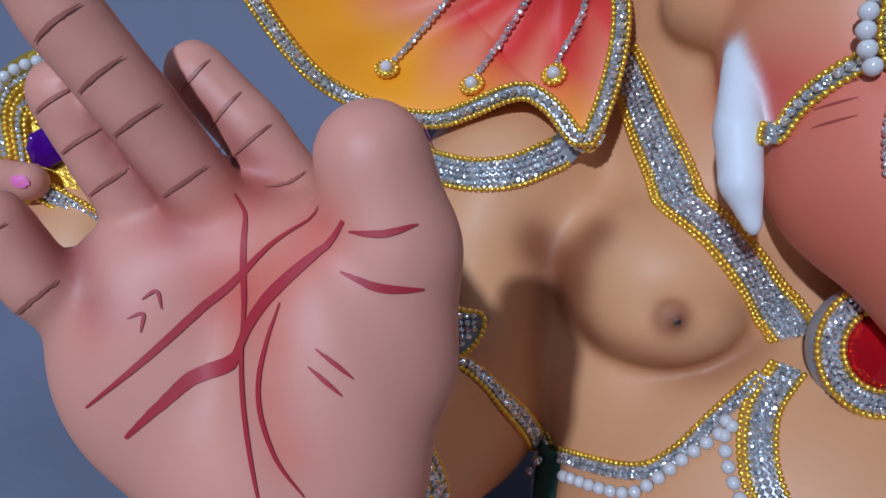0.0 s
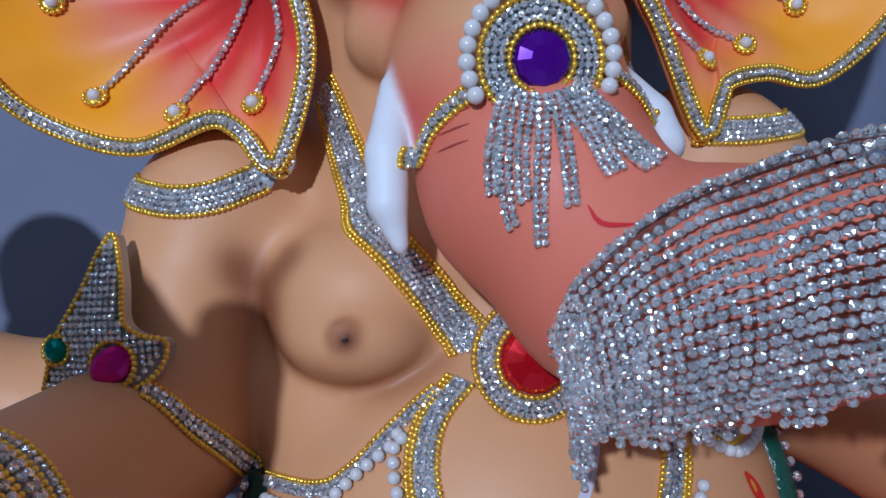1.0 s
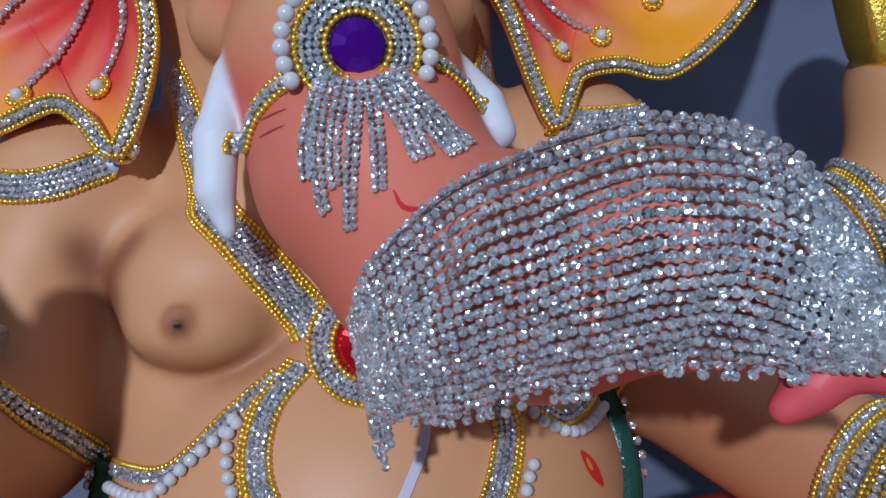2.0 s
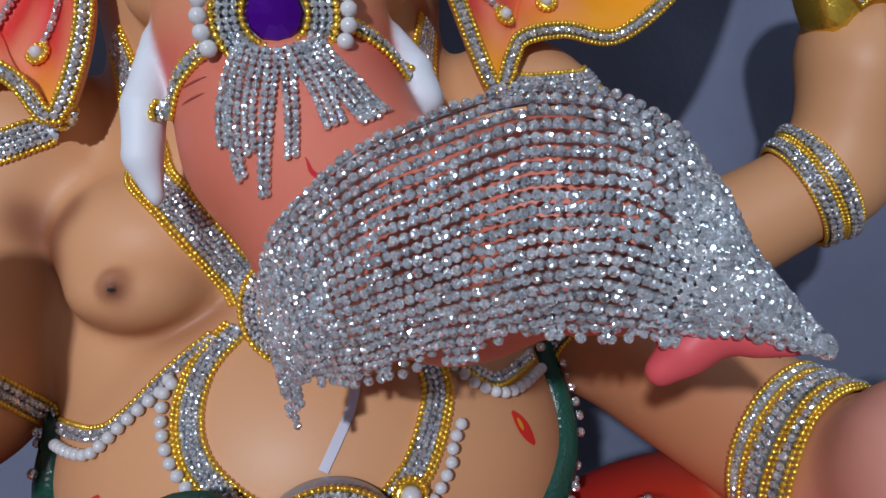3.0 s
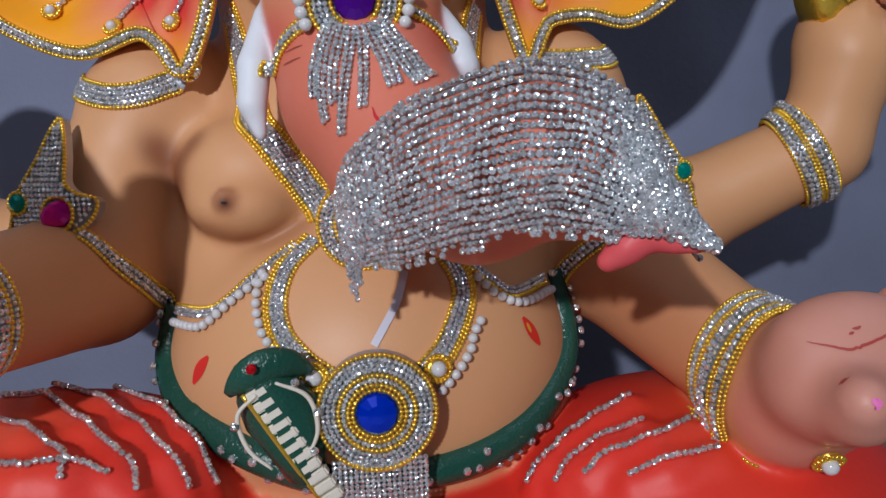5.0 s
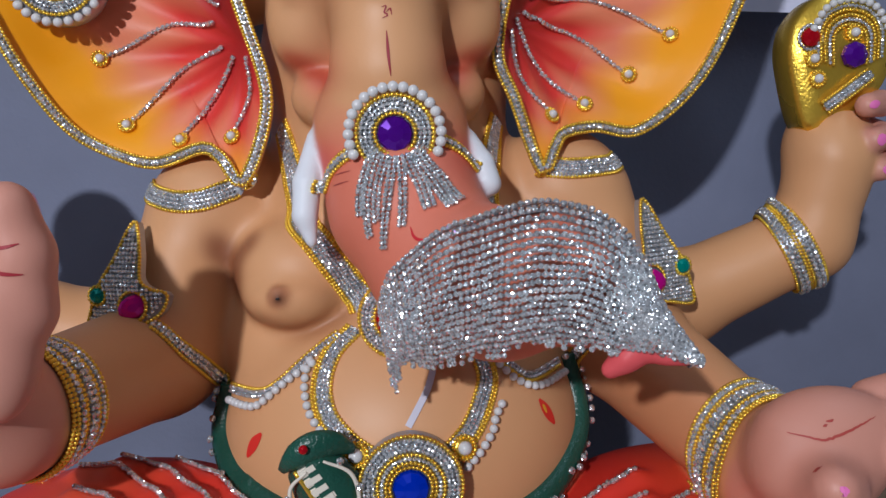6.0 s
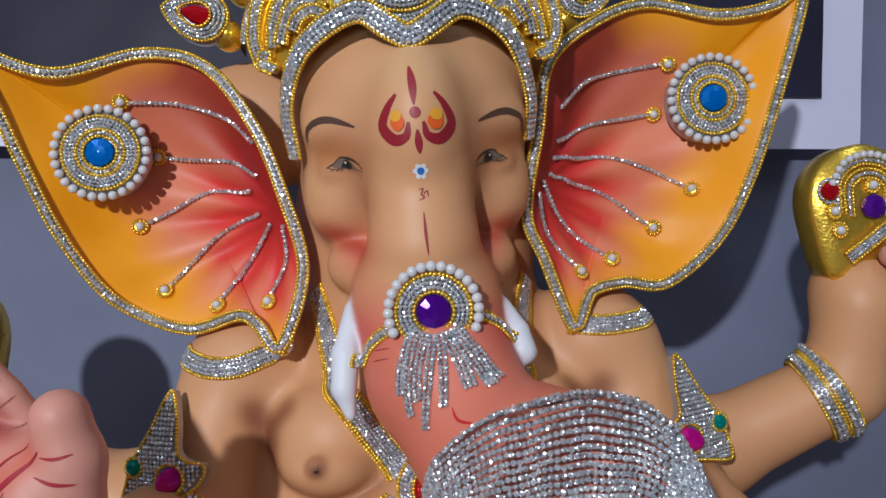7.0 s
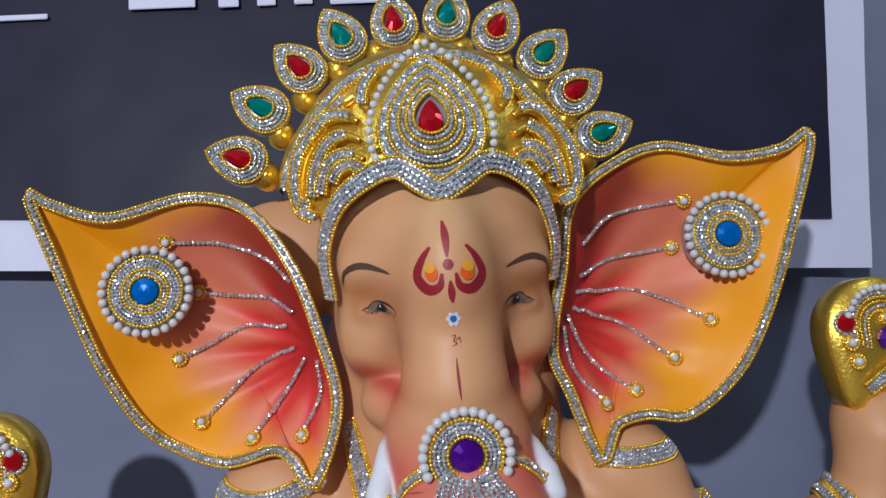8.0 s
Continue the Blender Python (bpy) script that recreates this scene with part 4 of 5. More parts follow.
tube("body", BELT, [0.009, 0.011, 0.012, 0.013, 0.013, 0.013, 0.012, 0.012, 0.013, 0.013, 0.012, 0.011, 0.010, 0.009], GREEN, t, n=110, project=True)
line = onto(spline(BELT, 60))
for k, (q, m) in enumerate(zip(*line)):
    if DICE.random() < 0.78:
        ob = new("rhinestone", STONE)
        a = DICE.uniform(-0.9, 0.9)
        sd = np.cross(np.gradient(line[0], axis=0)[k], m)
        sd /= np.linalg.norm(sd)
        dd = m * math.cos(a) + sd * math.sin(a)
        tu = frames(q[None], dd[None], sd[None] + 0.3)[0]
        ob.matrix_basis = Matrix(np.vstack([np.hstack([tu * 0.0064, (q + dd * 0.0126)[:, None]]), [0, 0, 0, 1]]).tolist())
        under(ob, t)
# hood of the cobra
hc, bm = np.array((0.147, 0.318, 0.806)), bmesh.new()
rings = []
for z, w, d in ((0.040, 0.001, 0.002), (0.036, 0.010, 0.008), (0.026, 0.019, 0.011), (0.010, 0.026, 0.012), (-0.008, 0.027, 0.012), (-0.026, 0.019, 0.011), (-0.042, 0.013, 0.010)):
    lean = 0.30 * -z
    rings.append([bm.verts.new((hc[0] + lean + w * math.cos(a), hc[1] - 0.012 - 0.1 * abs(z) + d * math.sin(a) + 0.004 * math.cos(a) ** 2, hc[2] + z)) for a in np.linspace(0, 2 * math.pi, 20, endpoint=False)])
for a, b in zip(rings, rings[1:]):
    for i in range(20):
        bm.faces.new((a[i], a[(i + 1) % 20], b[(i + 1) % 20], b[i])).smooth = True
bm.faces.new(rings[-1])
bmesh.ops.recalc_face_normals(bm, faces=bm.faces[:])
under(part("hood", bm, GREEN), t)
tube("snout", [(0.168, 0.308, 0.834), (0.152, 0.301, 0.842), (0.136, 0.297, 0.841), (0.122, 0.297, 0.832), (0.115, 0.299, 0.825)], [0.003, 0.010, 0.012, 0.010, 0.003], GREEN, t, 12, 0.55, 16)
for k in range(11):
    u = k / 10
    x, z = 0.134 + 0.042 * u, 0.826 - 0.072 * u
    bm = box((-0.0075, -0.004, -0.0034), (0.0075, 0.004, 0.0034), 0.0012)
    bm.transform(pose(x, 0.2965, z, 0, -30, 0))
    ob = part("belly_scale", bm, CREAM)
    under(ob, t)
tube("belly_edge", [(0.125, 0.294, 0.826), (0.145, 0.293, 0.792), (0.168, 0.294, 0.753)], [0.0016, 0.0016, 0.0016], GOLD, t, 8, 1, 20)
tube("hood_line", [(0.134, 0.292, 0.826), (0.121, 0.294, 0.812), (0.126, 0.294, 0.790), (0.140, 0.293, 0.776)], [0.001, 0.0016, 0.0016, 0.001], CREAM, t, 8, 1, 24)
tube("hood_line", [(0.146, 0.292, 0.833), (0.165, 0.294, 0.822), (0.170, 0.295, 0.800), (0.163, 0.295, 0.782)], [0.001, 0.0016, 0.0016, 0.001], CREAM, t, 8, 1, 24)

lathe("eye", (0.133, 0.2865, 0.8445), (0, -1, 0.4), [(0.0034, -0.001), (0.0030, 0.0010), (0.0015, 0.0020), (0.0002, 0.0022)], RUBY, t, 12)
for x, z in ((0.158, 0.832), (0.171, 0.812), (0.167, 0.786), (0.119, 0.806), (0.128, 0.782)):
    ob = new("rhinestone", STONE)
    ob.matrix_basis = Matrix.Translation((x, 0.2925, z)) @ Matrix.Rotation(math.radians(90), 4, "X") @ Matrix.Diagonal((0.006, 0.006, 0.006, 1))
    under(ob, t)

# ---- upper-arm ornaments ----
for flip in (False, True):
    f = mirror if flip else (lambda p: p)
    line = f([(0.006, 0.388, 0.922), (0.026, 0.392, 0.901), (0.039, 0.410, 0.880), (0.052, 0.440, 0.853)])
    t = thing("armlet", "rhinestone armlet with magenta and teal gems on the upper arm", "armlet", line[0], "armlets")
    band(t, line, [(-0.0058, "g"), (-0.0018, "S"), (0.0028, "S"), (0.0066, "g")], 240)
    deep = lambda x, z: 0.388 + 0.55 * max(0, -x - 0.005) + 0.55 * max(0, z - 0.955)
    outline = [(-0.010, 1.003), (-0.004, 0.978), (-0.002, 0.958), (0.006, 0.950), (0.019, 0.945), (0.013, 0.930), (-0.006, 0.920), (-0.030, 0.914), (-0.056, 0.910), (-0.052, 0.930), (-0.042, 0.952), (-0.028, 0.975), (-0.018, 0.996)]
    edge = evened(np.array(spline([(x, deep(x, z), z) for x, z in outline], 120, True)), 0.0031, True)
    set_out = lambda p: np.array(f([tuple(q) for q in p]))
    n = np.array((-0.3, -1.0, 0.1)) * np.array((-1 if flip else 1, 1, 1)) / 1.05
    bm = bmesh.new()
    rings = [[bm.verts.new(q - n * h) for q in set_out(edge)] for h in (0.0, 0.008)]
    for a, b in zip(rings[0], rings[0][1:] + rings[0][:1]):
        k = rings[0].index(a)
        bm.faces.new((a, b, rings[1][(k + 1) % len(edge)], rings[1][k]))
    bmesh.ops.triangle_fill(bm, use_beauty=True, edges=[e for e in bm.edges if all(v in rings[0] for v in e.verts)])
    bmesh.ops.recalc_face_normals(bm, faces=bm.faces[:])
    under(part("plate", bm, FOIL), t)
    strand(t, set_out(edge), np.broadcast_to(n, edge.shape), "g", 240, True)

    def within(x, z, pts):
        return sum(((a[1] > z) != (b[1] > z)) and x < (b[0] - a[0]) * (z - a[1]) / (b[1] - a[1]) + a[0] for a, b in zip(pts, pts[1:] + pts[:1])) % 2 == 1

    flat = [(q[0], q[2]) for q in edge]
    small = [(-0.018 + (x + 0.018) * 0.90, 0.945 + (z - 0.945) * 0.92) for x, z in flat]
    fill = [(x, deep(x, z), z) for z in np.arange(0.910, 1.003, 0.0036) for x in np.arange(-0.058, 0.020, 0.0036) if within(x, z, small) and math.hypot((x + 0.009) / 1.25, z - 0.936) > 0.0112 and math.hypot(x + 0.043, z - 0.944) > 0.0085]
    fill = np.array(fill)
    strand(t, set_out(fill), np.broadcast_to(n, fill.shape), "s", 200)
    for x, z, r, wide, mat in ((-0.009, 0.936, 0.0095, 1.3, MAGENTA), (-0.043, 0.944, 0.0068, 1.0, EMERALD)):
        spot = set_out([(x, deep(x, z), z)])[0] + n * 0.001
        gem = lathe("gem", (0, 0, 0), (0, -1, 0), [(r, -0.001), (r, 0.002), (r * 0.8, 0.0045), (r * 0.35, 0.006), (r * 0.05, 0.0062)], mat, t, 12, False)
        gem.data.transform(Matrix.Translation(spot) @ Matrix.Rotation(math.radians(-14 if flip else 14), 4, "Z") @ Matrix.Rotation(math.radians(25 if flip else -25), 4, "Y") @ Matrix.Diagonal((wide, 1, 1, 1)))
        ring_of(t, spot, n, r * 1.14 * (1 + wide) / 2, "g", 240)

# ---- bracelets ----
def bracelet(c, axis, r, rows):
    axis = np.array(axis, float) / np.linalg.norm(axis)
    t = thing("bracelet", "stacked bracelet of rhinestones and gilt beads round the wrist", "bracelet", c, "bracelets")
    for o, kind in rows:
        p = circle(np.array(c) + axis * o, axis, r, 90)
        p, n = onto(p)
        n = n - (n @ axis)[:, None] * axis
        n /= np.linalg.norm(n, axis=1)[:, None]
        q = evened(p, KINDS[kind][2], True)
        w = q - (np.array(c) + axis * o)
        w -= (w @ axis)[:, None] * axis
        w /= np.linalg.norm(w, axis=1)[:, None]
        lift = 0.003 if abs(o) < 0.012 else 0.0015
        strand(t, q + w * lift, w, kind, 230, True)
    loops = []
    for o in np.linspace(rows[0][0], rows[-1][0], 6):
        p, _ = onto(circle(np.array(c) + axis * o, axis, r, 60))
        w = p - (np.array(c) + axis * o)
        w /= np.linalg.norm(w, axis=1)[:, None]
        p = p + w * 0.0025
        loops.append(np.vstack([p, p[:1]]))
    ribbon("cuff", loops, FOIL, t)


STACK = [(-0.0225, "g"), (-0.019, "s"), (-0.0152, "g"), (-0.0122, "g"), (-0.0085, "S"), (-0.0045, "S"), (0.0, "g"), (0.003, "g"), (0.0068, "S"), (0.011, "g"), (0.014, "g")]
bracelet((0.470, 0.309, 0.808), (0.068, -0.155, -0.030), 0.046, STACK)
bracelet((-0.053, 0.292, 0.885), (-0.048, -0.175, 0.005), 0.043, STACK)
BACK = [(-0.0135, "g"), (-0.0095, "S"), (-0.0050, "S"), (-0.0012, "g"), (0.0018, "g"), (0.0056, "S"), (0.0100, "S"), (0.0138, "g")]
for s in (False, True):
    c, ax = (0.588, 0.474, 0.947), (0.125, -0.03, 0.06)
    bracelet((2 * CX - c[0] - 0.005, c[1], c[2] - 0.010) if s else c, (-ax[0], *ax[1:]) if s else ax, 0.038, BACK)

# ---- strings on the red garment ----
for line in LEGS:
    t = thing("garment_strand", "string of rhinestones along a fold of the red garment", "trim", line[0], "strings on the garment")
    band(t, line, [(0.0, "S")], 80, backing=None)
for x in ((-0.097, 0.400, 0.793), (0.480, 0.240, 0.770)):
    q, m = nearest(x)
    t = thing("garment_stud", "pearl in a gilt bead ring on the red garment", "stud", q, "studs on the garment")
    studs(t, q + m * 0.003, m, 0.0055)

# ---- trunk ornament ----
c = np.array((0.2085, 0.309, 1.063))
t = thing("trunk_ornament", "round purple-gem ornament with pearls and hanging rhinestone tassels", "trunk ornament", c)
nrm = (0.02, -1, -0.06)
disc(t, c, nrm, 0.0128, AMETHYST, [(0.0142, "g"), (0.0176, "s"), (0.0210, "s"), (0.0244, "s"), (0.0272, "g")], 300, 0.012)
count = 19
pp = circle(c, nrm, 0.0330, count, math.radians(-24), math.radians(228))
strand(t, pp, np.broadcast_to(np.array((0.0, -1.0, 0.0)), pp.shape), "p", 300, False, 0.1)
for line in ([(0.181, 0.312, 1.056), (0.168, 0.322, 1.048), (0.157, 0.332, 1.038), (0.148, 0.342, 1.024)], [(0.240, 0.318, 1.058), (0.256, 0.328, 1.050), (0.270, 0.342, 1.036)]):
    band(t, line, [(-0.0046, "g"), (-0.0005, "S"), (0.0034, "g")], 300)
for a, b, rows in (((0.186, 1.046), (0.172, 1.008), 2), ((0.190, 1.042), (0.181, 0.993), 2), ((0.198, 1.038), (0.190, 1.004), 2), ((0.205, 1.036), (0.199, 0.984), 2), ((0.212, 1.036), (0.213, 0.997), 2), ((0.219, 1.038), (0.230, 1.008), 3), ((0.226, 1.040), (0.245, 1.004), 3), ((0.232, 1.043), (0.252, 1.018), 2)):
    line = [(a[0] * 0.75 + 0.052, 0.302, a[1] + 0.010), (a[0], 0.300, a[1]), ((a[0] + b[0]) / 2, 0.296, (a[1] + b[1]) / 2 + 0.002), (b[0], 0.288, b[1])]
    band(t, line, [((k - (rows - 1) / 2) * 0.0036, "s") for k in range(rows)], 300, backing=None)

# ---- chain-mail cover over the end of the trunk ----
t = thing("trunk_cover", "draped cover of many rhinestone chain rows over the trunk's end", "trunk cover", (0.28, 0.22, 0.95))
TOP = [(0.193, 0.260, 0.950), (0.203, 0.248, 0.973), (0.227, 0.234, 0.994), (0.254, 0.222, 1.006), (0.280, 0.212, 1.013), (0.298, 0.204, 1.014), (0.319, 0.195, 1.009), (0.333, 0.187, 0.997), (0.343, 0.180, 0.980), (0.353, 0.170, 0.951), (0.367, 0.160, 0.928)]
BOTTOM = [(0.198, 0.268, 0.900), (0.207, 0.258, 0.908), (0.228, 0.241, 0.911), (0.248, 0.226, 0.918), (0.266, 0.212, 0.923), (0.283, 0.201, 0.929), (0.298, 0.192, 0.931), (0.315, 0.186, 0.930), (0.324, 0.181, 0.928), (0.340, 0.171, 0.932), (0.349, 0.166, 0.930), (0.367, 0.159, 0.925)]
COLS, ROWS = 64, 21
top, low = spline(TOP, COLS), spline(BOTTOM, COLS)
grid = []
for r in range(ROWS):
    v = r / (ROWS - 1)
    bulge = 0.022 * math.sin(math.pi * min(v * 1.05, 1)) ** 0.7
    q = top * (1 - v) + low * v
    q[:, 1] -= bulge * np.sin(np.linspace(0.35, 3.08, COLS)) + 0.001 * np.sin(np.arange(COLS) * 0.9 + 3 * v)
    q[:, 2] += 0.0005 * np.sin(np.arange(COLS) * 0.45 + r * 0.2)
    grid.append(q)
for k in range(1, 5):
    q = top + np.array((0.002, 0.0090, -0.0009 * k)) * k
    grid.insert(0, q)
grid = np.array(grid)
du, dv = np.gradient(grid, axis=1), np.gradient(grid, axis=0)
normal = np.cross(du, dv)
normal /= np.linalg.norm(normal, axis=2)[..., None] + 1e-9
if normal[12, 25, 1] > 0:
    normal = -normal
jag = [DICE.choice((0, 0, 1, 2)) for _ in range(COLS)]
for r in range(len(grid)):
    keep = np.array([r < len(grid) - jag[i] for i in range(COLS)])
    p = grid[r] + np.array([[DICE.gauss(0, 0.00025) for _ in range(3)] for _ in range(COLS)])
    strand(t, p[keep], normal[r][keep], "c", 300 if 11 <= r <= 14 else 0, False, 0.3)
    cut = COLS if r < len(grid) - 2 else 0
    if cut:
        ribbon("chain", [grid[r] - dv[r] * 0.22, grid[r] + dv[r] * 0.22], LINK, t)
for i in (0, 1, 2, 3):
    q = low[i][None] + np.array([(0.0004 * k, 0, -0.0033 * k) for k in range(1, 3 + (i == 1) * 2)])
    strand(t, q, np.broadcast_to(np.array((-0.3, -1.0, 0.0)), q.shape), "s", 0)


# ---- crown ----
STATUE = BODY
crown = thing("crown", "gilt crown with rhinestones, pearls and red and teal drop gems", "crown", (0.203, 0.42, 1.30))
DC, DR = np.array((0.203, 0.465, 1.285)), np.array((0.150, 0.114, 0.158))
BROW = [(0.106, 0.402, 1.193), (0.103, 0.388, 1.232), (0.117, 0.366, 1.265), (0.142, 0.347, 1.283), (0.168, 0.337, 1.290), (0.188, 0.333, 1.276), (0.204, 0.332, 1.268), (0.221, 0.333, 1.277), (0.243, 0.339, 1.291), (0.268, 0.349, 1.285), (0.289, 0.366, 1.267), (0.303, 0.388, 1.232), (0.302, 0.402, 1.200)]
BROW = [(x, y - (0.008 if z > 1.26 else 0.002), z) for x, y, z in BROW]
EDGE = spline(BROW, 60)


def dome():
    pts, quads = [], []
    m, n = 16, 48
    for i in range(m + 1):
        s = i / m
        for j in range(n + 1):
            a = math.pi * j / n
            relief = 0.0022 * math.sin(24 * s + 3 * a) * math.sin(9 * a)
            x, z = DC[0] + DR[0] * s * math.cos(a), DR[2] * s * math.sin(a)
            low = np.interp(x, [0.060, 0.095, *EDGE[12:48, 0], 0.311, 0.346], [1.305, 1.262, *EDGE[12:48, 2], 1.262, 1.305]) - DC[2]
            pts.append((x, DC[1] - (DR[1] + relief) * math.sqrt(max(1 - s * s, 0)), DC[2] + z + low * max(1 - z / 0.10, 0)))
    back = len(pts)
    for j in range(n + 1):
        p = pts[m * (n + 1) + j]
        pts.append((p[0], p[1] + 0.03, p[2]))
    for i in range(m + 1):
        for j in range(n):
            a = i * (n + 1) + j
            quads.append((a, a + 1, a + n + 2, a + n + 1))
    return pts, quads


pts, quads = dome()
me = bpy.data.meshes.new("base")
me.from_pydata(pts, [], quads)
me.polygons.foreach_set("use_smooth", np.ones(len(quads), bool))
under(part("base", me, GOLD), crown)
# smooth stand-in with outward faces, to lay the rows on
BODY = BVHTree.FromPolygons(pts, [q[::-1] for q in quads])
if nearest((0.203, 0.3, 1.34))[1][1] > 0:
    BODY = BVHTree.FromPolygons(pts, quads)
ARCH = [(0.058, 0.42, 1.285), (0.072, 0.41, 1.325), (0.098, 0.40, 1.365), (0.140, 0.39, 1.402), (0.203, 0.385, 1.420), (0.264, 0.39, 1.400), (0.304, 0.40, 1.362), (0.330, 0.41, 1.322), (0.344, 0.42, 1.285)]
band(crown, ARCH, [(-0.0070, "g"), (-0.0035, "s"), (0.0, "s"), (0.0035, "s"), (0.0070, "g")], 150, backing=FOIL)
for flip in (False, True):
    f = mirror if flip else (lambda p: p)
    for line in ([(0.091, 0.37, 1.280), (0.096, 0.37, 1.312), (0.117, 0.365, 1.332), (0.137, 0.36, 1.325)],
                 [(0.101, 0.37, 1.282), (0.109, 0.37, 1.303), (0.124, 0.36, 1.314), (0.140, 0.355, 1.306)],
                 [(0.080, 0.39, 1.262), (0.076, 0.39, 1.290), (0.086, 0.39, 1.330), (0.120, 0.375, 1.365), (0.145, 0.37, 1.380)],
                 [(0.092, 0.39, 1.345), (0.108, 0.38, 1.352), (0.126, 0.37, 1.350), (0.136, 0.365, 1.342)],
                 [(0.112, 0.365, 1.290), (0.121, 0.36, 1.301), (0.135, 0.355, 1.300), (0.142, 0.35, 1.292)],
                 [(0.150, 0.37, 1.395), (0.142, 0.37, 1.378), (0.140, 0.365, 1.362), (0.146, 0.36, 1.352)],
                 [(0.086, 0.385, 1.225), (0.080, 0.385, 1.245), (0.083, 0.385, 1.265), (0.092, 0.375, 1.285)]):
        line = f(line)
        q, m = onto(spline(line, 30))
        tube("scroll", [tuple(x) for x in (q + m * 0.003)[::6]] + [tuple(q[-1] + m[-1] * 0.003)], [0.003, 0.0050, 0.0050, 0.003], GOLD, crown, 10, 1, 36)
        band(crown, [tuple(x) for x in (q + m * 0.008)[::6]], [(-0.0046, "g"), (-0.0015, "s"), (0.0019, "s"), (0.0050, "g")], 0, backing=None, project=False, facing=(0, -1, 0.1))


def drop(c, along, a, b, scale, count, n=(0, -1, 0.1)):
    """Points round a drop with its tip along the given way."""
    n = np.array(n, float) / np.linalg.norm(n)
    d = np.array(along, float) - np.dot(along, n) * n
    d /= np.linalg.norm(d)
    s = np.cross(d, n)
    t = np.linspace(0, 2 * math.pi, count, endpoint=False)
    return np.array(c) + scale * ((b * np.cos(t))[:, None] * d + (a * 1.14 * np.sin(t) * np.sin(t / 2) ** 0.6)[:, None] * s)


def drop_plate(name, c, along, a, b, levels, mat, parent, n=(0, -1, 0.1), smooth=True, count=40):
    nn = np.array(n, float) / np.linalg.norm(n)
    bm = bmesh.new()
    rings = [[bm.verts.new(q + nn * h) for q in drop(c, along, a, b, s, count, n)] for s, h in levels]
    for r0, r1 in zip(rings, rings[1:]):
        for i in range(count):
            bm.faces.new((r0[i], r0[(i + 1) % count], r1[(i + 1) % count], r1[i])).smooth = smooth
    bm.faces.new(rings[0])
    bm.faces.new(rings[-1])
    bmesh.ops.recalc_face_normals(bm, faces=bm.faces[:])
    return under(part(name, bm, mat), parent)


def drop_rows(parent, c, along, a, b, rows, n, cap):
    nn = np.array(n, float) / np.linalg.norm(n)
    for s, kind, h in rows:
        q = evened(drop(c, along, a, b, s, 90, n), KINDS[kind][2], True) + nn * h
        strand(parent, q, np.broadcast_to(nn, q.shape), kind, cap, True, 0.2)


# great drop over the brow
c, n = np.array((0.200, 0.346, 1.338)), (0.0, -1, 0.28)
front = drop_plate("front_drop", c, (0, 0, 1), 0.046, 0.060, [(1.0, -0.014), (1.0, -0.004), (0.6, -0.002), (0.2, -0.001)], FOIL, crown, n)
USED[front.name] = 0
drop_plate("gem", c + np.array((0, 0, -0.004)), (0, 0, 1), 0.0115, 0.018, [(1.0, 0.001), (0.85, 0.006), (0.35, 0.008)], RUBY, front, n, False, 16)
drop_rows(front, c, (0, 0, 1), 0.046, 0.060, [(0.33, "g", 0.002), (0.40, "s", 0.002), (0.475, "g", 0.0015), (0.545, "s", 0.001), (0.62, "g", 0.001), (0.69, "s", 0.0), (0.755, "s", 0.0), (0.825, "g", -0.001), (0.895, "s", -0.001), (0.955, "s", -0.001), (1.01, "g", -0.002)], n, 260)
ring = evened(drop(c, (0, 0, 1), 0.051, 0.068, 1.06, 120, n), 0.0088, True)
ring = ring[(ring[:, 2] > 1.298)]
strand(front, ring, np.broadcast_to(np.array((0.0, -1.0, 0.2)), ring.shape), "q", 300, True, 0.3)

# petals round the rim
PETALS = [(0.014, 1.342), (0.038, 1.393), (0.078, 1.433), (0.121, 1.464), (0.175, 1.477), (0.230, 1.482), (0.281, 1.466), (0.327, 1.436), (0.356, 1.395), (0.380, 1.349)]
for k, (x, z) in enumerate(PETALS):
    c = np.array((x, 0.478, z))
    d = np.array((x - 0.200, 0, (z - 1.265) * 0.75))
    c = c + 0.004 * d / np.linalg.norm(d)
    n = (0.0, -1, 0.06)
    petal = drop_plate("petal", c, d, 0.0245, 0.031, [(1.05, -0.012), (1.05, -0.003), (0.7, -0.0015), (0.3, -0.001)], FOIL, crown, n)
    USED[petal.name] = 0
    drop_plate("gem", c - 0.002 * d / np.linalg.norm(d), d, 0.0095, 0.0155, [(1.0, 0.001), (0.85, 0.005), (0.3, 0.007)], EMERALD if k % 2 == 1 else RUBY, petal, n, False, 14)
    drop_rows(petal, c, d, 0.0245, 0.031, [(0.49, "g", 0.002), (0.62, "s", 0.0015), (0.75, "s", 0.001), (0.88, "s", 0.0), (1.0, "g", -0.001)], n, 40)
    tube("stem", [tuple(c - 0.030 * d / np.linalg.norm(d) + np.array((0, 0.012, 0))), tuple(c - 0.012 * d / np.linalg.norm(d) + np.array((0, 0.010, 0))), tuple(c + np.array((0, 0.012, 0)))], [0.012, 0.016, 0.010], GOLD, crown, 10, 0.6, 10)
for k in range(11):
    a = math.radians(14 + 152 * k / 10)
    q = np.array((0.200 - 0.168 * math.cos(a), 0.490, 1.285 + 0.172 * math.sin(a)))
    lathe("knob", q, (0, -1, 0), [(0.014, -0.012), (0.015, 0.0), (0.010, 0.009), (0.002, 0.012)], GOLD, crown, 14)

# band over the brow, laid on the head
BODY = STATUE
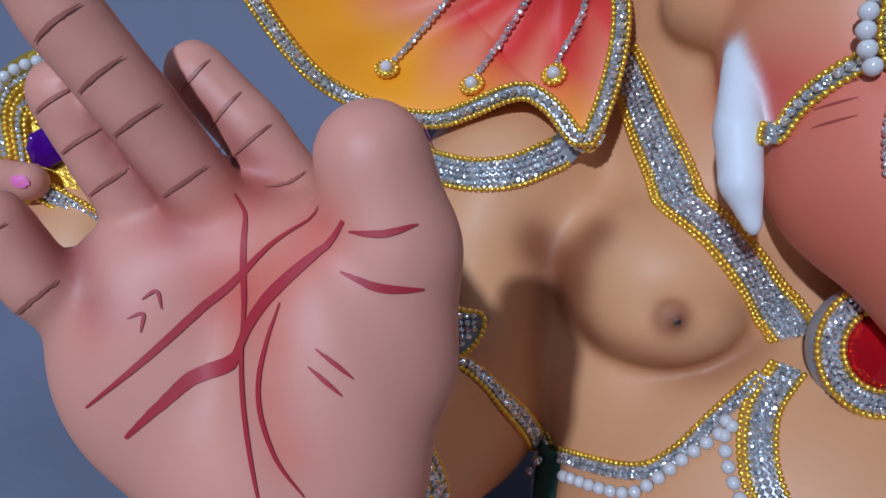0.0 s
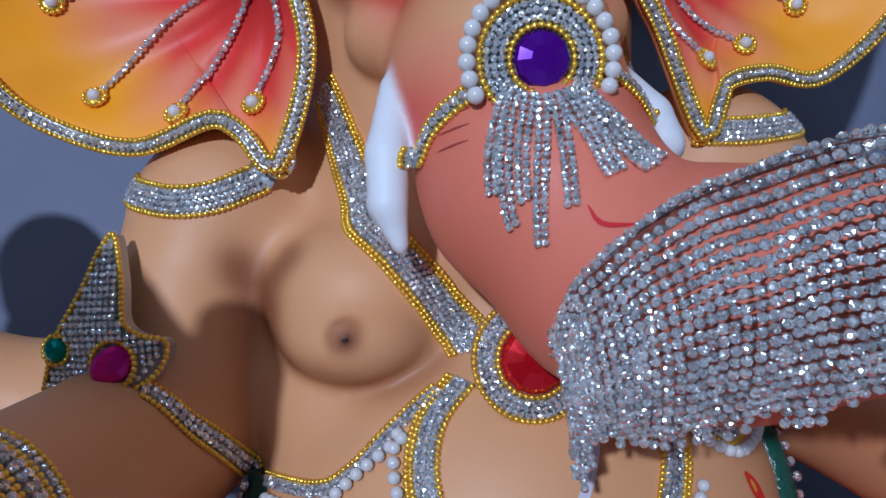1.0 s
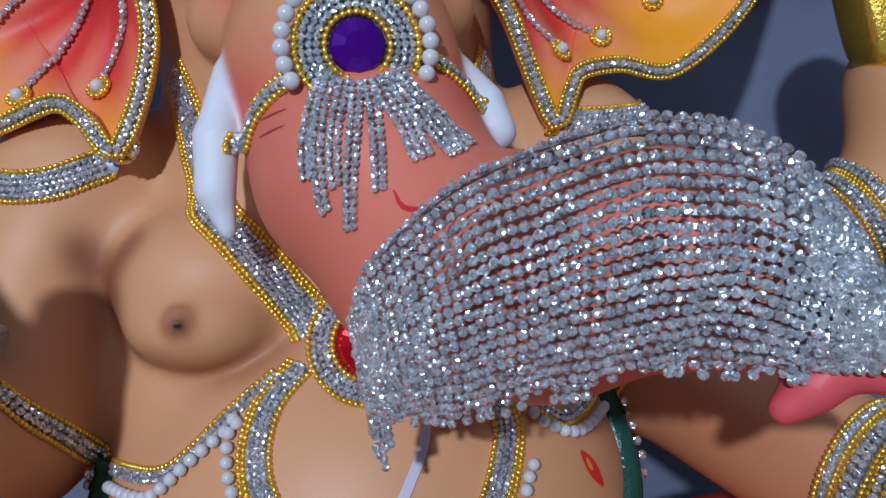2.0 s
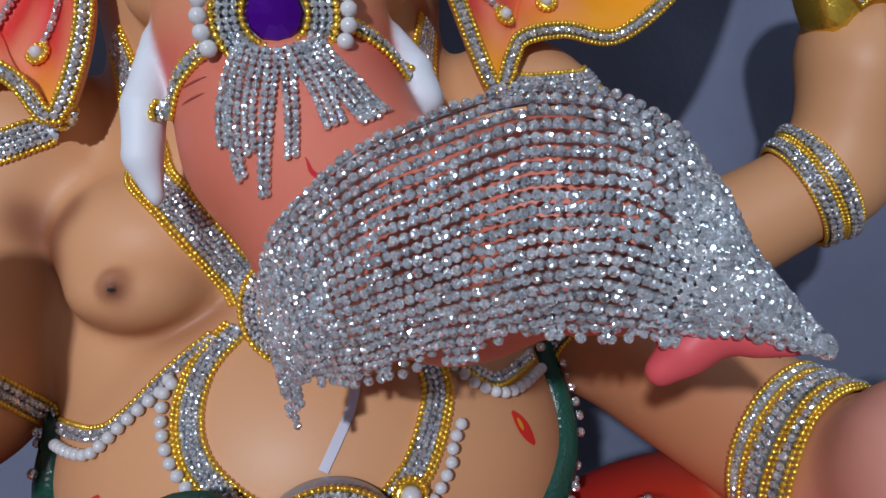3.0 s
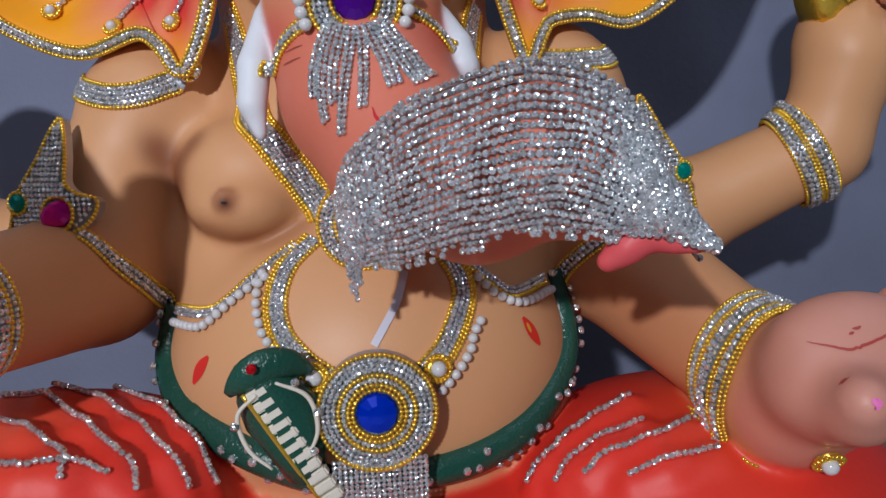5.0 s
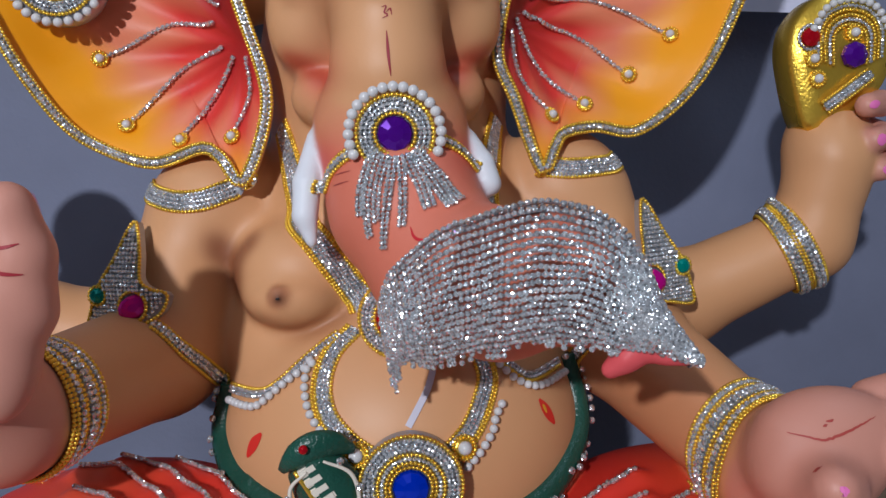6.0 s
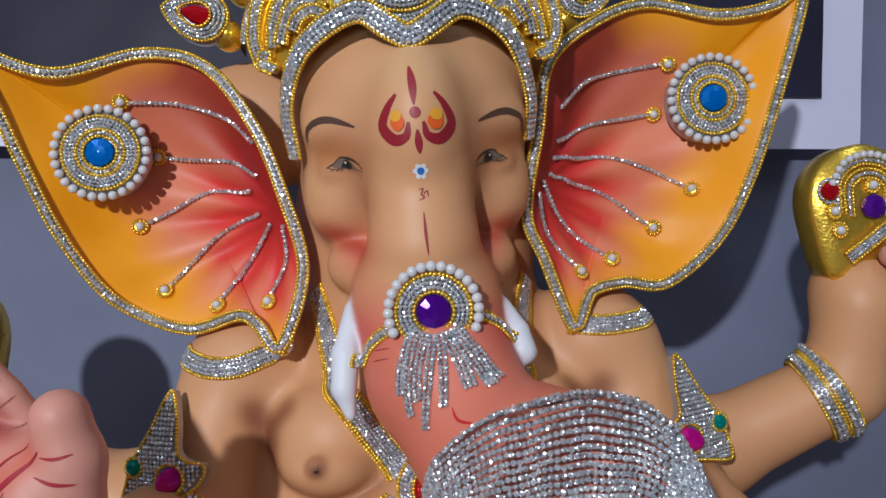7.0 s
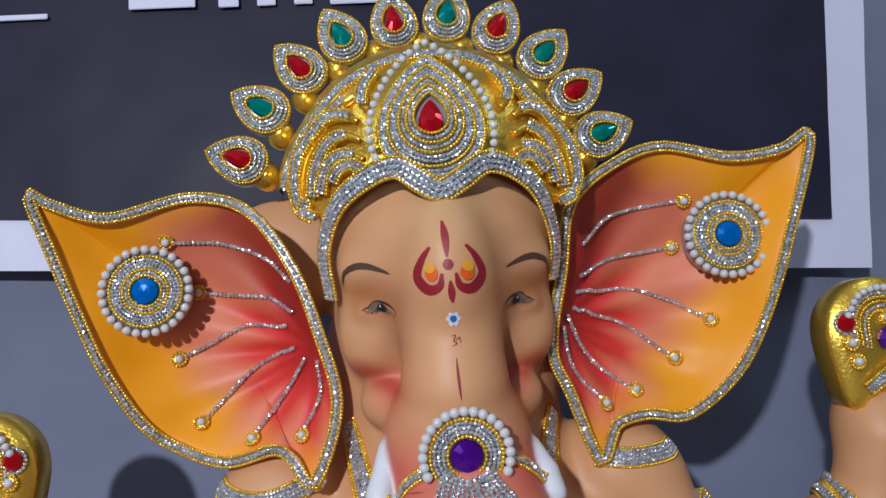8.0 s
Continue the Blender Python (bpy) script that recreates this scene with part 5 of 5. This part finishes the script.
band(crown, BROW, [(-0.0090, "g"), (-0.0050, "S"), (-0.0004, "S"), (0.0042, "S"), (0.0082, "g")], 150, backing=FOIL, project=False, facing="round")

# ---- gilt goads in the back fists ----
for flip in (False, True):
    sx = -1 if flip else 1
    X = lambda x: 2 * CX - x - 0.010 if flip else x
    dz = -0.072 if flip else 0.0
    t = thing("goad", "gilt goad with pearls, rhinestones and red gem in the fist", "goad", (X(0.615), 0.45, 1.075 + dz), "goads")
    bm = bmesh.new()
    prof = [(0.585, 1.062), (0.572, 1.110), (0.570, 1.138), (0.578, 1.160), (0.598, 1.178), (0.628, 1.184), (0.655, 1.172), (0.668, 1.148), (0.666, 1.110), (0.652, 1.085), (0.632, 1.066), (0.608, 1.058)]
    prof = spline([(X(x), 0.0, z + dz) for x, z in prof], 48, True)
    cc = prof.mean(0)
    rings = []
    for s, y in ((0.90, 0.480), (1.0, 0.472), (1.0, 0.446), (0.94, 0.440), (0.5, 0.438)):
        rings.append([bm.verts.new((cc[0] + (q[0] - cc[0]) * s, y, cc[2] + (q[2] - cc[2]) * s)) for q in prof])
    for r0, r1 in zip(rings, rings[1:]):
        for i in range(48):
            bm.faces.new((r0[i], r0[(i + 1) % 48], r1[(i + 1) % 48], r1[i])).smooth = True
    bm.faces.new(rings[0])
    bm.faces.new(rings[-1])
    bmesh.ops.recalc_face_normals(bm, faces=bm.faces[:])
    under(part("body", bm, GOLD), t)
    tube("shaft", [(X(0.612), 0.462, 0.955 + dz), (X(0.618), 0.465, 1.02 + dz), (X(0.618), 0.462, 1.08 + dz)], [0.012, 0.013, 0.014], GOLD, t, 12, 1, 12)
    face = (0, -1, 0)
    arc = [(X(0.588), 0.436, 1.148 + dz), (X(0.600), 0.436, 1.166 + dz), (X(0.622), 0.436, 1.173 + dz), (X(0.645), 0.436, 1.166 + dz), (X(0.657), 0.436, 1.148 + dz)]
    band(t, arc, [(0.0, "q")], 120, backing=None, project=False)
    for k, kind in ((0.86, "s"), (0.77, "g"), (0.66, "g"), (0.55, "s"), (0.44, "g")):
        m0 = np.array((X(0.624), 0.436, 1.134 + dz))
        line = [tuple(m0 + (np.array(q) - m0) * np.array((k, 1, k))) for q in arc]
        line = [(line[0][0], 0.436, line[0][2] - 0.024)] + line + [(line[-1][0], 0.436, line[-1][2] - 0.024)]
        band(t, line, [(0.0, kind)], 120, backing=None, project=False)
    lathe("gem", (X(0.587), 0.437, 1.141 + dz), face, [(0.0085, 0), (0.0085, 0.003), (0.005, 0.006), (0.001, 0.0065)], RUBY, t, 12, False)
    ring_of(t, (X(0.587), 0.437, 1.141 + dz), face, 0.0108, "s", 120)
    lathe("gem", (X(0.627), 0.436, 1.124 + dz), face, [(0.0120, 0), (0.0115, 0.004), (0.006, 0.0075), (0.001, 0.008)], AMETHYST, t, 8, False)
    for x, z in ((0.590, 1.122), (0.594, 1.104), (0.628, 1.144)):
        studs(t, (X(x), 0.437, z + dz), face, 0.0042)
    band(t, [(X(0.600), 0.434, 1.078 + dz), (X(0.620), 0.432, 1.092 + dz), (X(0.640), 0.432, 1.106 + dz)], [(-0.0056, "g"), (-0.0018, "s"), (0.0018, "s"), (0.0056, "g")], 120, backing=FOIL, project=False)


# ---- setting: workshop, backdrop cloth, printed banner, table ----
def sheet(name, x0, x1, z0, z1, y, amp, mat, seed, nx=150, nz=100, lean=0.0):
    """A hanging cloth with soft folds and some thickness."""
    bm = bmesh.new()
    rows = []
    for side in (0, 1):
        for j in range(nz + 1):
            z = z0 + (z1 - z0) * j / nz
            row = []
            for i in range(nx + 1):
                x = x0 + (x1 - x0) * i / nx
                fold = amp * (noise.noise((x * 3.2 + seed, z * 0.8, seed)) + 0.45 * noise.noise((x * 8 + z * 3, z * 2.5, seed + 4)) + 0.2 * noise.noise((x * 21, z * 9, seed + 9)))
                row.append(bm.verts.new((x + lean * (z - z0), y + fold + 0.003 * side, z)))
            rows.append(row)
    for half in (rows[:nz + 1], rows[nz + 1:]):
        for a, b in zip(half, half[1:]):
            for i in range(nx):
                bm.faces.new((a[i], a[i + 1], b[i + 1], b[i])).smooth = True
    bmesh.ops.recalc_face_normals(bm, faces=bm.faces[:])
    return part(name, bm, mat)


tagged(sheet("backdrop_cloth", -1.6, 2.0, 0.45, 2.3, 0.745, 0.020, CLOTH, 3.0), "creased grey-blue cloth hung behind the statue", "backdrop", kind="structure")
# unseen room shell, added to shut out the sky and be mirrored in stones
tagged(part("wall_back", box((-2.2, 0.82, 0), (2.6, 0.92, 2.6)), PLASTER), "unseen limewashed workshop wall, added to close the room", "wall", kind="structure")
tagged(part("wall_left", box((-2.3, -2.7, 0), (-2.2, 0.92, 2.6)), PLASTER), "unseen limewashed workshop wall, added to close the room", "wall", kind="structure")
tagged(part("wall_right", box((2.6, -2.7, 0), (2.7, 0.92, 2.6)), PLASTER), "unseen limewashed workshop wall, added to close the room", "wall", kind="structure")
tagged(part("wall_front", box((-2.2, -2.7, 0), (2.6, -2.6, 2.6)), DARKWALL), "unseen dim workshop wall, added for reflections", "wall", kind="structure")
tagged(part("ceiling", box((-2.3, -2.7, 2.6), (2.7, 0.92, 2.7)), PLASTER), "unseen workshop ceiling, added to close the room", "ceiling", kind="structure")
tagged(part("floor", box((-2.3, -2.7, -0.06), (2.7, 0.92, 0)), PLASTER), "unseen dusty concrete workshop floor, grey for its bounce", "floor", kind="structure")

table = thing("table", "plain plank table under the statue", "table", (CX, 0.42, 0))
under(part("tabletop", box((-0.50, 0.12, 0.60), (0.92, 0.72, 0.636), 0.004), WOOD), table)
for x in (-0.46, 0.84):
    for y in (0.15, 0.65):
        under(part("leg", box((x, y, 0), (x + 0.05, y + 0.05, 0.60), 0.003), WOOD), table)

# printed banner: a white sheet with a dark print and rows of writing too far out of view to read
banner = thing("banner", "glossy vinyl banner, dark print with a white border, hung behind", "banner", (0.2, 0.70, 1.3))


def plate(name, corners, y, mat, amp, nx=90, nz=40):
    """A sheet between four corners of x and z, with creases."""
    a, b, c, d = [np.array(q) for q in corners]
    bm = bmesh.new()
    rows = []
    for j in range(nz + 1):
        v = j / nz
        row = []
        for i in range(nx + 1):
            u = i / nx
            q = (a * (1 - u) + b * u) * (1 - v) + (d * (1 - u) + c * u) * v
            crease = amp * (noise.noise((q[0] * 6, q[1] * 2.5, 1.0)) + 0.5 * noise.noise((q[0] * 15, q[1] * 15, 5.0)))
            row.append(bm.verts.new((q[0], y + crease, q[1])))
        rows.append(row)
    for r0, r1 in zip(rows, rows[1:]):
        for i in range(nx):
            bm.faces.new((r0[i], r0[i + 1], r1[i + 1], r1[i])).smooth = True
    bmesh.ops.recalc_face_normals(bm, faces=bm.faces[:])
    ob = part(name, bm, mat)
    return under(ob, banner)


plate("border", [(-0.90, 1.305), (0.787, 1.208), (0.865, 1.95), (-0.90, 2.05)], 0.700, VINYL, 0.003)
plate("print", [(-0.90, 1.370), (0.738, 1.276), (0.800, 1.93), (-0.90, 2.03)], 0.694, PRINT, 0.003)
for x0, x1, z0, z1 in ((-0.335, -0.268, 1.594, 1.601), (-0.165, -0.080, 1.602, 1.70), (-0.050, -0.024, 1.600, 1.70), (0.000, 0.024, 1.600, 1.70), (0.048, 0.072, 1.600, 1.68), (0.095, 0.170, 1.598, 1.68)):
    under(part("writing_bar", box((x0, 0.686, z0), (x1, 0.6885, z1), 0.0008), VINYL), banner)
